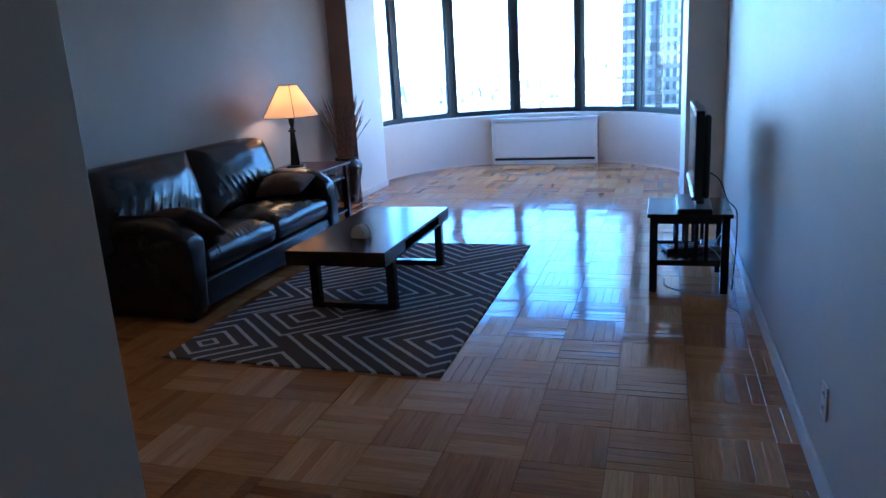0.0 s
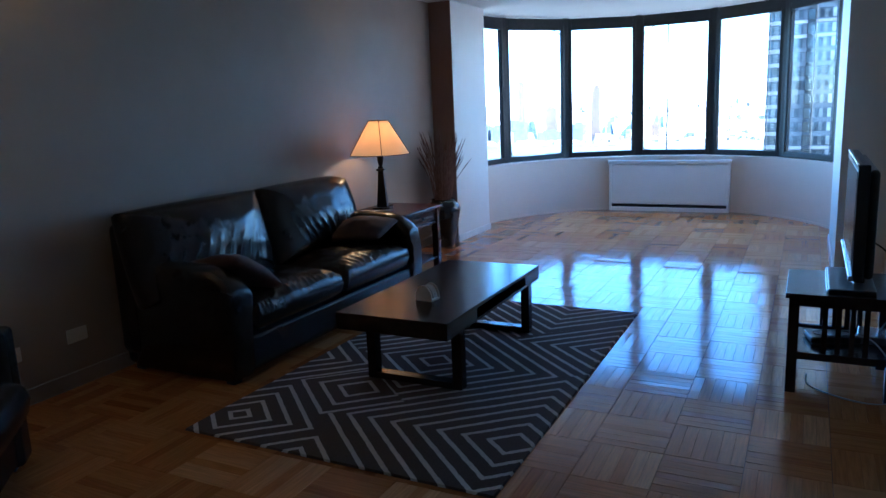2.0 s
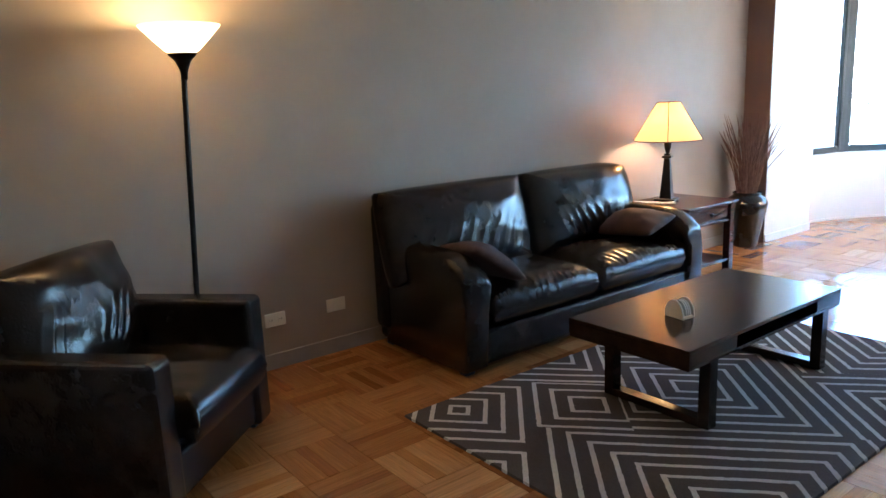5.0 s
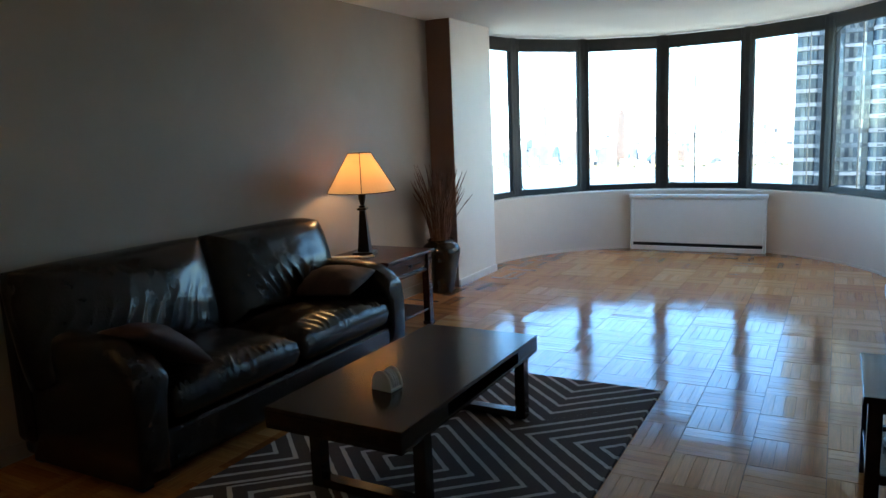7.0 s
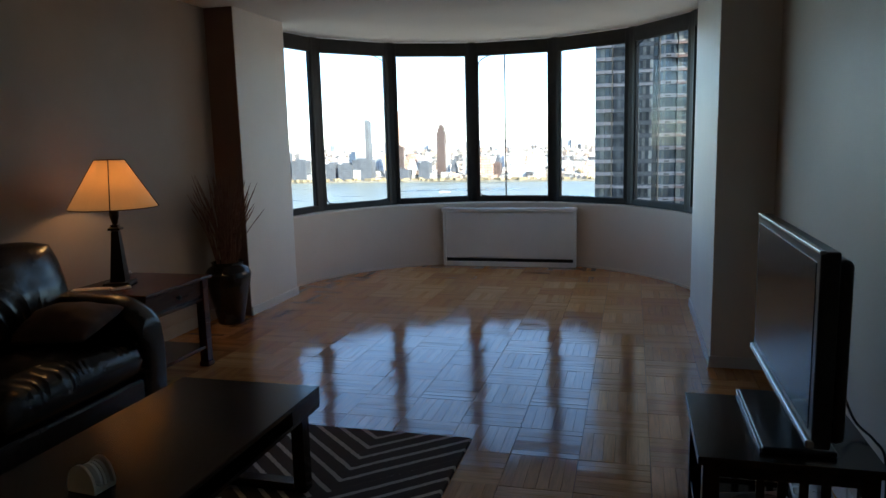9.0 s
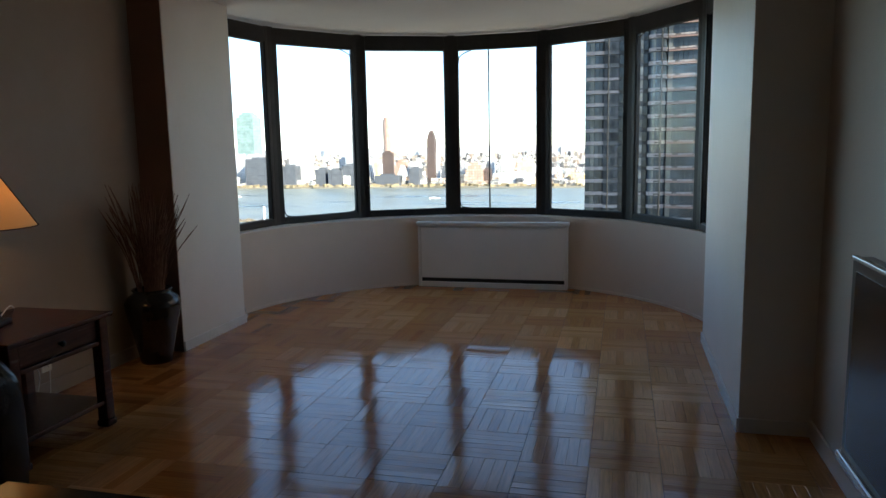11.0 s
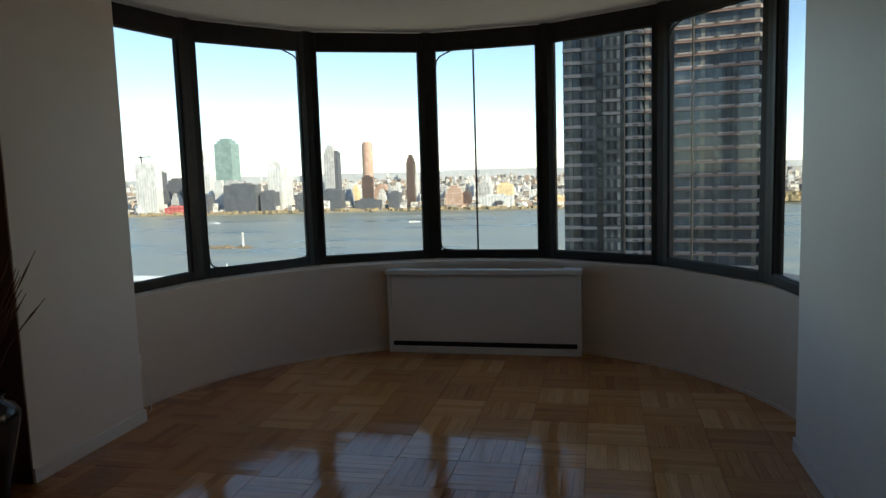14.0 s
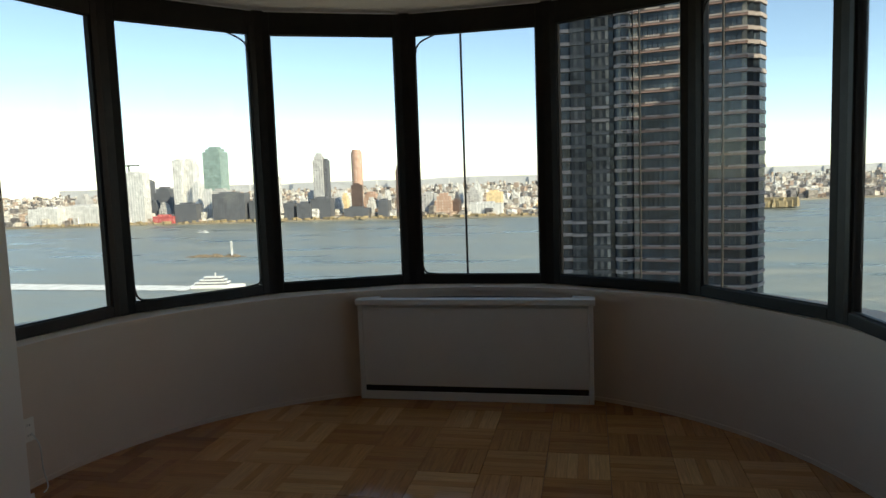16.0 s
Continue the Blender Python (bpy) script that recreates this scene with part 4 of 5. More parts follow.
wall_plate((LEFT, 3.07, 0.272), 90, 0.118, 0.074)
wall_plate((LEFT, 3.44, 0.277), 90, 0.118, 0.074, False, "blank ivory wall plate above the baseboard")
wall_plate((RIGHT, 2.64, 0.30), -90)
wall_plate((-2.695, 8.66, 0.275), 84, 0.07, 0.11)
wall_plate((LEFT, 6.72, 0.20), 90, 0.072, 0.115)


# ---- outside: river, far shore, towers ----
WATER = -68.0


def water_mat():
    m = mat("river_water", (0.10, 0.125, 0.125), 0.22, spec=0.5)
    geo = nd(m, "ShaderNodeNewGeometry")
    mp = nd(m, "ShaderNodeMapping", Scale=(0.02, 0.06, 0.05))
    ln(m, geo.outputs["Position"], mp.inputs[0])
    n = nd(m, "ShaderNodeTexNoise", Scale=1.0, Detail=8.0, Roughness=0.65)
    ln(m, mp.outputs[0], n.inputs["Vector"])
    mp2 = nd(m, "ShaderNodeMapping", Scale=(0.006, 0.03, 0.02))
    ln(m, geo.outputs["Position"], mp2.inputs[0])
    n2 = nd(m, "ShaderNodeTexNoise", Scale=1.0, Detail=6.0, Roughness=0.6)
    ln(m, mp2.outputs[0], n2.inputs["Vector"])
    rr = nd(m, "ShaderNodeMapRange", From_Min=0.35, From_Max=0.65, To_Min=0.24, To_Max=0.5)
    ln(m, n2.outputs[0], rr.inputs[0])
    ln(m, rr.outputs[0], bsdf(m).inputs["Roughness"])
    ramp = m.node_tree.nodes.new("ShaderNodeValToRGB")
    ramp.color_ramp.elements[0].color, ramp.color_ramp.elements[1].color = (0.10, 0.125, 0.11, 1), (0.27, 0.285, 0.25, 1)
    ramp.color_ramp.elements[0].position, ramp.color_ramp.elements[1].position = 0.35, 0.65
    ln(m, n2.outputs[0], ramp.inputs[0])
    ln(m, ramp.outputs[0], bsdf(m).inputs["Base Color"])
    bp = nd(m, "ShaderNodeBump", Strength=0.9, Distance=3.0)
    ln(m, n.outputs[0], bp.inputs["Height"])
    ln(m, bp.outputs[0], bsdf(m).inputs["Normal"])
    return m


def city_mat(name, stops):
    m = mat(name, (0.5, 0.5, 0.5), 0.85)
    geo = nd(m, "ShaderNodeNewGeometry")
    ramp = m.node_tree.nodes.new("ShaderNodeValToRGB")
    ramp.color_ramp.interpolation = "CONSTANT"
    ramp.color_ramp.elements[0].color = (*stops[0], 1)
    ramp.color_ramp.elements[1].color, ramp.color_ramp.elements[1].position = (*stops[-1], 1), 1 - 1 / len(stops)
    for i, c in enumerate(stops[1:-1]):
        ramp.color_ramp.elements.new((i + 1) / len(stops)).color = (*c, 1)
    ln(m, geo.outputs["Random Per Island"], ramp.inputs[0])
    mp = nd(m, "ShaderNodeMapping", Scale=(0.2, 0.2, 0.28))
    ln(m, geo.outputs["Position"], mp.inputs[0])
    vor = nd(m, "ShaderNodeTexNoise", Scale=1.0, Detail=3.0)
    ln(m, mp.outputs[0], vor.inputs["Vector"])
    rr = nd(m, "ShaderNodeMapRange", From_Min=0.35, From_Max=0.65, To_Min=0.35, To_Max=1.15)
    ln(m, vor.outputs[0], rr.inputs[0])
    sc = nd(m, "ShaderNodeVectorMath")
    sc.operation = "SCALE"
    ln(m, ramp.outputs[0], sc.inputs[0])
    ln(m, rr.outputs[0], sc.inputs["Scale"])
    ln(m, sc.outputs[0], bsdf(m).inputs["Base Color"])
    return m


CITY = city_mat("far_city_walls", [(0.80, 0.75, 0.68), (0.50, 0.38, 0.30), (0.86, 0.84, 0.80), (0.62, 0.54, 0.46), (0.24, 0.22, 0.215), (0.78, 0.71, 0.62), (0.56, 0.42, 0.33), (0.16, 0.155, 0.16), (0.84, 0.79, 0.70), (0.36, 0.32, 0.28), (0.74, 0.71, 0.68)])
LAND = vary(mat("far_land", (0.22, 0.2, 0.16), 0.9), [(0.15, 0.13, 0.10), (0.24, 0.21, 0.16), (0.33, 0.30, 0.25)], 0.01)
# The ridge's pale blue-grey stands in for distance haze.
HILL = vary(mat("haze_tinted_hills", (0.12, 0.13, 0.13), 0.95), [(0.44, 0.455, 0.475), (0.56, 0.57, 0.59)], 0.02)
SCRUB = vary(mat("brown_scrub", (0.2, 0.14, 0.07), 0.95), [(0.20, 0.16, 0.10), (0.42, 0.33, 0.19)], 0.2)
FOAM = vary(mat("white_foam", (0.7, 0.72, 0.72), 0.8), [(0.55, 0.58, 0.58), (0.85, 0.87, 0.87)], 0.12)
WHITE_HULL = vary(mat("white_hull", (0.75, 0.75, 0.74), 0.4), [(0.7, 0.7, 0.69), (0.78, 0.78, 0.77)], 1)
ROCK = vary(mat("brown_rock", (0.2, 0.16, 0.11), 0.95), [(0.13, 0.10, 0.07), (0.28, 0.22, 0.15)], 0.5)
ROPE = mat("dark_rope", (0.03, 0.03, 0.03), 0.8)

solid("water", prism([(-4600, 120), (4600, 120), (4600, 4800), (-4600, 4800)], WATER - 2, WATER), water_mat(), "grey-green river reaching to the far shore", "river", "structure")
solid("ground", prism([(-4600, -600), (4600, -600), (4600, 120), (-4600, 120)], WATER - 3, WATER + 2), LAND, "near bank far below the windows", "ground", "structure")
SHORE = [(-4600, 1100), (-1500, 1115), (-700, 1145), (-420, 1165), (-120, 1150), (20, 1165), (190, 1210), (320, 1240), (335, 1480), (700, 1560), (1500, 1600), (4600, 1700)]
solid("ground_far", prism(SHORE + [(4600, 4810), (-4600, 4810)], WATER - 3, WATER + 2.2), LAND, "low built-up land along the far shore", "ground", "structure")


def shore_y(x):
    for (xa, ya), (xb, yb) in zip(SHORE, SHORE[1:]):
        if xa <= x <= xb:
            return ya + (yb - ya) * (x - xa) / (xb - xa)
    return 1700


def boxes(name, items, material, label, category, kind="stuff"):
    """Many plain blocks (x, y, z0, half width, half depth, height, turn) in one mesh."""
    vs, fs = [], []
    for x, y, z, w, d, h, a in items:
        k = len(vs)
        c, s = math.cos(a), math.sin(a)
        for sx, sy in ((-1, -1), (1, -1), (1, 1), (-1, 1)):
            px, py = sx * w, sy * d
            vs.append((x + c * px - s * py, y + s * px + c * py, z))
        vs += [(p[0], p[1], z + h) for p in vs[k:k + 4]]
        fs += [(k, k + 1, k + 5, k + 4), (k + 1, k + 2, k + 6, k + 5), (k + 2, k + 3, k + 7, k + 6), (k + 3, k, k + 4, k + 7), (k + 4, k + 5, k + 6, k + 7)]
    me = bpy.data.meshes.new(name)
    me.from_pydata(vs, [], fs)
    me.materials.append(material)
    return tagged(new(name, me), label, category, "", kind)


rng = random.Random(11)
blocks = []
for k in range(13000):
    f = rng.random() ** 1.5
    x = rng.uniform(-1.0, 0.62) * (1300 + 2600 * f)
    y = shore_y(x) + 25 + 2900 * f + rng.uniform(0, 60)
    big = rng.random()
    h = rng.uniform(5, 13) if big < 0.82 else rng.uniform(13, 28)
    blocks.append((x, y, WATER + 2, rng.uniform(2.5, 9), rng.uniform(3, 9), h * (0.7 + 0.6 * f), rng.uniform(-0.5, 0.3)))
boxes("distant_rooftops", blocks, CITY, "low pale and brick buildings spread along the far shore", "buildings")
hills = []
for k in range(260):
    x = rng.uniform(-4300, 4300)
    hills.append((x, 4500 + rng.uniform(-80, 80), WATER + 2, rng.uniform(60, 220), 40, 51 + 9 * noise.noise(Vector((x * 0.0022, 3, 1))) + 5 * rng.random(), 0))
boxes("distant_hills", hills, HILL, "low ridge on the horizon with haze put into its pale colour", "hills")
trees = []
for k in range(240):
    x = rng.uniform(-1000, 330)
    y = shore_y(x) + rng.uniform(3, 26)
    trees.append((x, y, WATER + 2, rng.uniform(2, 6), rng.uniform(2, 5), rng.uniform(1.5, 5), rng.uniform(0, 3)))
for k in range(160):
    trees.append((280 + rng.uniform(-40, 42), 1245 + rng.uniform(-15, 25), WATER + 2, rng.uniform(3, 6), rng.uniform(3, 6), rng.uniform(6, 15), rng.uniform(0, 3)))
boxes("shore_scrub", trees, SCRUB, "brown winter scrub along the far shore", "scrub")


def facade_mat(name, wall, pane, px, pz, cut=0.42, rows=0.45):
    """A far facade: rows of window bays on the wall colour, each bay and storey a little different."""
    m = mat(name, wall, 0.6)
    co = nd(m, "ShaderNodeTexCoord")
    sp = nd(m, "ShaderNodeSeparateXYZ")
    ln(m, co.outputs["Object"], sp.inputs[0])
    u = math_node(m, "DIVIDE", math_node(m, "ADD", sp.outputs[0], sp.outputs[1]), px)
    v = math_node(m, "DIVIDE", sp.outputs[2], pz)
    a = math_node(m, "GREATER_THAN", math_node(m, "FRACT", u), cut)
    b = math_node(m, "GREATER_THAN", math_node(m, "FRACT", v), rows)
    cell = nd(m, "ShaderNodeCombineXYZ")
    ln(m, math_node(m, "FLOOR", u), cell.inputs[0])
    ln(m, math_node(m, "FLOOR", v), cell.inputs[1])
    wn = nd(m, "ShaderNodeTexWhiteNoise")
    ln(m, cell.outputs[0], wn.inputs["Vector"])
    shown = math_node(m, "MULTIPLY", math_node(m, "MULTIPLY", a, b), math_node(m, "ADD", math_node(m, "MULTIPLY", wn.outputs["Value"], 0.75), 0.25))
    mx = nd(m, "ShaderNodeMix")
    mx.data_type = "RGBA"
    mx.inputs[6].default_value, mx.inputs[7].default_value = (*wall, 1), (*pane, 1)
    ln(m, shown, mx.inputs[0])
    stain = nd(m, "ShaderNodeTexNoise", Scale=0.13, Detail=4.0)
    ln(m, co.outputs["Object"], stain.inputs["Vector"])
    sc = nd(m, "ShaderNodeVectorMath")
    sc.operation = "SCALE"
    ln(m, mx.outputs[2], sc.inputs[0])
    ln(m, math_node(m, "ADD", math_node(m, "MULTIPLY", stain.outputs[0], 1.1), 0.45), sc.inputs["Scale"])
    ln(m, sc.outputs[0], bsdf(m).inputs["Base Color"])
    return m


F_WHITE = facade_mat("white_tower_facade", (0.66, 0.65, 0.63), (0.30, 0.32, 0.335), 5.2, 3.3, 0.5, 0.3)
F_GREY = facade_mat("grey_tower_facade", (0.52, 0.51, 0.50), (0.13, 0.135, 0.14), 5.0, 3.3)
F_DARK = facade_mat("dark_tower_facade", (0.13, 0.135, 0.15), (0.05, 0.058, 0.07), 4.2, 3.6)
F_UMBER = facade_mat("umber_tower_facade", (0.13, 0.085, 0.07), (0.05, 0.045, 0.045), 4.2, 3.5)
F_GREEN = facade_mat("green_glass_facade", (0.25, 0.34, 0.32), (0.17, 0.27, 0.25), 6, 7)
F_RED = facade_mat("orange_brick_facade", (0.52, 0.31, 0.23), (0.62, 0.52, 0.45), 5.5, 3.5)
F_BRICK = facade_mat("brick_facade", (0.42, 0.26, 0.19), (0.62, 0.55, 0.48), 5, 4.5)
F_TAN = facade_mat("ochre_facade", (0.76, 0.58, 0.34), (0.62, 0.48, 0.30), 9, 7)
F_PINK = facade_mat("red_roof_sheet", (0.48, 0.10, 0.10), (0.6, 0.25, 0.22), 9, 9)


def far_tower(x0, x1, top, y, material, label, crown="flat", depth=22):
    """A tower seen across the river; x and top are as they would be on a sheet 1100 m off."""
    k = y / 1100.0
    a, b, t = x0 * k, x1 * k, (top - 1.4) * k + 1.4
    z0 = WATER + 2
    th = thing("apartment_tower", label, "building", ((a + b) / 2, y + depth / 2, z0), 0, "far towers")
    w, h = (b - a) / 2, t - z0
    if crown == "round":
        p = [(w * math.cos(2 * math.pi * i / 20), depth / 2 * math.sin(2 * math.pi * i / 20)) for i in range(20)]
        part("wall", prism(p, 0, h - 4), material, th)
        part("roof", prism([(q[0] * 0.8, q[1] * 0.8) for q in p], h - 4, h), material, th)
    elif crown == "step":
        part("wall", box(-w, w, -depth / 2, depth / 2, 0, h - 12), material, th)
        part("upper_storey", box(-w * 0.75, w * 0.75, -depth * 0.4, depth * 0.4, h - 12, h - 5), material, th)
        part("roof", box(-w * 0.45, w * 0.45, -depth * 0.3, depth * 0.3, h - 5, h), material, th)
    else:
        part("wall", box(-w, w, -depth / 2, depth / 2, 0, h - 3), material, th)
        part("roof", box(-w * 0.6, w * 0.5, -depth * 0.3, depth * 0.3, h - 3, h), material, th)
    return th


far_tower(-779, -741, 28, 1180, F_WHITE, "slim white tower with a crane on the far shore")
far_tower(-742, -730, 13, 1350, F_DARK, "slim dark tower behind the far shore")
far_tower(-722, -691, 0, 1330, F_DARK, "dark mid-rise block behind the far shore", "step")
far_tower(-684, -668, 46, 1230, F_WHITE, "white twin tower with vertical window strips")
far_tower(-667, -646, 46, 1240, F_WHITE, "white twin tower with vertical window strips", "step")
far_tower(-650, -639, 6, 1225, F_WHITE, "white side wing of a twin tower")
far_tower(-685, -645, -28, 1165, F_DARK, "low dark glass block on the far shore")
far_tower(-628, -597, 63, 1550, F_GREEN, "green glass tower with stepped crown", "step", 40)
far_tower(-631, -616, -6, 1205, F_WHITE, "white slab on the far shore", "flat", 14)
far_tower(-616, -588, -6, 1210, F_GREY, "grey glass block on the far shore")
far_tower(-615, -557, -12, 1175, F_DARK, "dark glass block on the far shore")
far_tower(-549, -524, -25, 1180, F_DARK, "dark mid-rise block on the far shore")
far_tower(-534, -509, 24, 1210, F_WHITE, "white gridded tower on the far shore", "step")
far_tower(-508, -499, 12, 1220, F_WHITE, "slim white tower on the far shore")
far_tower(-488, -471, -31, 1190, F_DARK, "low dark block on the far shore")
far_tower(-466, -442, -32, 1185, F_DARK, "low dark glass block on the far shore")
far_tower(-446, -434, -14, 1230, F_GREY, "grey mid-rise block on the far shore")
far_tower(-435, -418, 45, 1215, F_GREY, "slender grey and white tower on the far shore", "step", 18)
far_tower(-419, -411, 36, 1218, F_DARK, "dark side strip of a slender tower", "flat", 16)
far_tower(-442, -408, -25, 1190, F_DARK, "low glass block at the foot of a tower")
far_tower(-372, -354, 48, 1220, F_RED, "slender orange brick tower with rounded top", "round", 16)
far_tower(-372, -354, -5, 1208, F_UMBER, "dark lower half before an orange tower", "flat", 6)
far_tower(-386, -346, -42, 1185, F_DARK, "low dark block at the foot of a tower")
far_tower(-406, -377, -16, 1330, F_WHITE, "cream mid-rise block among the rooftops", "step", 30)
far_tower(-354, -331, -19, 1310, F_BRICK, "brick mid-rise block among the rooftops", "step", 30)
far_tower(-329, -312, -31, 1190, F_DARK, "dark mid-rise block on the far shore")
far_tower(-298, -286, 25, 1230, F_UMBER, "slim dark brown tower on the far shore", "step", 16)
far_tower(-286, -280, -3, 1240, F_WHITE, "slim white tower on the far shore", "flat", 14)
far_tower(-257, -237, -22, 1220, F_GREY, "grey mid-rise block on the far shore")
far_tower(-237, -210, -25, 1200, F_BRICK, "red brick block with rows of windows", "step")
far_tower(-208, -198, -34, 1210, F_UMBER, "brown block on the far shore")
far_tower(-187, -167, -17, 1310, F_GREY, "pale stepped block behind the far shore", "step")
far_tower(-174, -167, -5, 1330, F_WHITE, "white spire behind the far shore", "step", 10)
far_tower(-184, -131, -40, 1190, F_WHITE, "long low white warehouse on the far shore")
far_tower(-155, -132, -23, 1240, F_TAN, "ochre yellow warehouse block", "flat", 30)
far_tower(-78, -53, -43, 1240, F_TAN, "low ochre warehouse on the far shore", "flat", 30)
far_tower(-971, -912, -29, 1170, F_WHITE, "long cream warehouse on the far shore", "flat", 50)
far_tower(-911, -831, -27, 1190, F_WHITE, "long white warehouse on the far shore", "flat", 50)
far_tower(-875, -853, -8, 1420, F_GREY, "grey church behind the far shore", "step", 24)
far_tower(249, 271, -36, 1600, F_TAN, "low ochre warehouse on the far shore", "flat", 30)
for tx, tw, tt, ty, tm in ((-708, 12, -22, 1210, F_DARK), (-692, 14, -26, 1190, F_GREY), (-676, 10, -18, 1240, F_DARK), (-540, 12, -24, 1200, F_TAN), (-530, 9, -32, 1160, F_DARK), (-458, 13, -30, 1190, F_GREY), (-440, 9, -22, 1260, F_WHITE), (-422, 8, -15, 1270, F_GREY), (-382, 14, -27, 1200, F_WHITE), (-367, 9, -20, 1230, F_TAN), (-325, 12, -28, 1190, F_WHITE), (-309, 9, -22, 1230, F_GREY), (-296, 8, -17, 1260, F_WHITE), (-254, 8, -30, 1170, F_DARK), (-176, 7, -12, 1300, F_WHITE), (-150, 9, -14, 1330, F_WHITE), (-184, 8, -24, 1210, F_DARK), (-104, 12, -38, 1200, F_GREY), (-84, 10, -34, 1230, F_WHITE), (-60, 14, -40, 1210, F_TAN)):
    far_tower(tx - 22, tx + tw - 22, tt, ty + 60, tm, "mid-rise block among the rooftops of the far shore", "step", 16)
far_tower(-727, -688, -47, 1160, F_PINK, "low red pavilion on the far shore", "flat", 14)
crane = thing("tower_crane", "dark tower crane above a white tower", "crane", (-829, 1192, 33))
part("mast", box(-1, 1, -1, 1, -15, 9), BRONZE, crane)
part("jib", box(-8, 22, -0.8, 0.8, 6, 8.2), BRONZE, crane)

# islet with a beacon, ferry with wake, small boats
isl = thing("rock_islet", "low brown rock islet in the river", "islet", (-352, 632, WATER))
bm = bmesh.new()
for k in range(40):
    u = rng.uniform(-1, 1)
    bmesh.ops.create_icosphere(bm, subdivisions=1, radius=rng.uniform(2.0, 4.5), matrix=Matrix.Translation((u * 30, rng.uniform(-4, 4), 0)) @ Matrix.Diagonal((1.5, 1, 0.35 + 0.5 * (1 - u * u) * rng.random(), 1)))
part("rocks", bm, ROCK, isl)
part("beacon", box(16.5, 18, -0.8, 0.8, 0, 15), F_WHITE, isl, "white beacon post")


def make_boat(at, turn, size, label, decks=3):
    t = thing("boat", label, "boat", at, turn)
    pts = [(-0.5, -0.11), (0.15, -0.12), (0.6, 0), (0.15, 0.12), (-0.5, 0.11)]
    part("hull", prism([(x * size, y * size) for x, y in pts], -0.5, size * 0.07), WHITE_HULL, t)
    for k in range(decks):
        f = 1 - 0.22 * k
        z = size * (0.07 + 0.055 * k)
        part("deck", box(-0.42 * size * f, 0.26 * size * f, -0.11 * size * f, 0.11 * size * f, z + 0.028 * size, z + 0.055 * size), WHITE_HULL, t)
        part("window_band", box(-0.415 * size * f, 0.255 * size * f, -0.105 * size * f, 0.105 * size * f, z, z + 0.028 * size), F_DARK, t)
    part("mast", box(-0.02 * size, 0.0, -0.01 * size, 0.01 * size, size * 0.07, size * (0.1 + 0.07 * decks)), WHITE_HULL, t)
    return t


make_boat((-247, 444, WATER), 8, 33, "white three-deck ferry crossing the river")
make_boat((-550, 954, WATER), -20, 20, "small white motor boat", 1)
make_boat((-243, 929, WATER), 20, 14, "small white motor boat", 1)
wk = bmesh.new()
n = 60
rows = []
for i in range(n + 1):
    s = i / n
    x = -262 - 300 * s
    hw = 9.5 + 7 * s + 3.5 * noise.noise(Vector((i * 0.7, 0, 0)))
    yc = 440 + 18 * s
    rows.append([wk.verts.new((x, yc - hw, WATER + 0.25)), wk.verts.new((x, yc + hw, WATER + 0.25))])
for a, b in zip(rows, rows[1:]):
    wk.faces.new((a[0], a[1], b[1], b[0]))
bmesh.ops.recalc_face_normals(wk, faces=wk.faces[:])
solid("boat_wake", wk, FOAM, "long white foam wake behind the ferry", "wake", "stuff")


# ---- neighbouring tower ----
GLASS_DARK = city_mat("dark_reflective_panes", [(0.035, 0.05, 0.068), (0.06, 0.085, 0.11), (0.045, 0.06, 0.08), (0.09, 0.11, 0.125), (0.03, 0.042, 0.058), (0.18, 0.18, 0.165), (0.05, 0.068, 0.088)])
bsdf(GLASS_DARK).inputs["Roughness"].default_value = 0.22
bsdf(GLASS_DARK).inputs["Specular IOR Level"].default_value = 0.35
SPANDREL = vary(mat("grey_pink_concrete_band", (0.42, 0.35, 0.32), 0.8), [(0.30, 0.25, 0.235), (0.44, 0.385, 0.365)], 0.6)
COPING = vary(mat("reddish_band_coping", (0.3, 0.2, 0.17), 0.8), [(0.24, 0.15, 0.13), (0.32, 0.21, 0.18)], 0.6)
MULLION = vary(mat("dark_facade_mullion", (0.05, 0.05, 0.055), 0.5), [(0.04, 0.04, 0.045), (0.075, 0.073, 0.075)], 0.3)
BAY_PANEL = vary(mat("grey_facade_panel", (0.10, 0.11, 0.12), 0.5), [(0.085, 0.085, 0.088), (0.14, 0.135, 0.13)], 0.5)
CURTAINED = city_mat("curtained_bay_panes", [(0.10, 0.10, 0.10), (0.42, 0.39, 0.34), (0.16, 0.16, 0.155), (0.3, 0.28, 0.25), (0.07, 0.075, 0.08), (0.5, 0.47, 0.42), (0.12, 0.12, 0.12), (0.24, 0.225, 0.2)])
VENT = mat("facade_vent_grille", (0.06, 0.05, 0.045), 0.7)


def mesh_of(name, bm, material):
    me = bpy.data.meshes.new(name)
    bm.to_mesh(me)
    bm.free()
    me.materials.append(material)
    return me


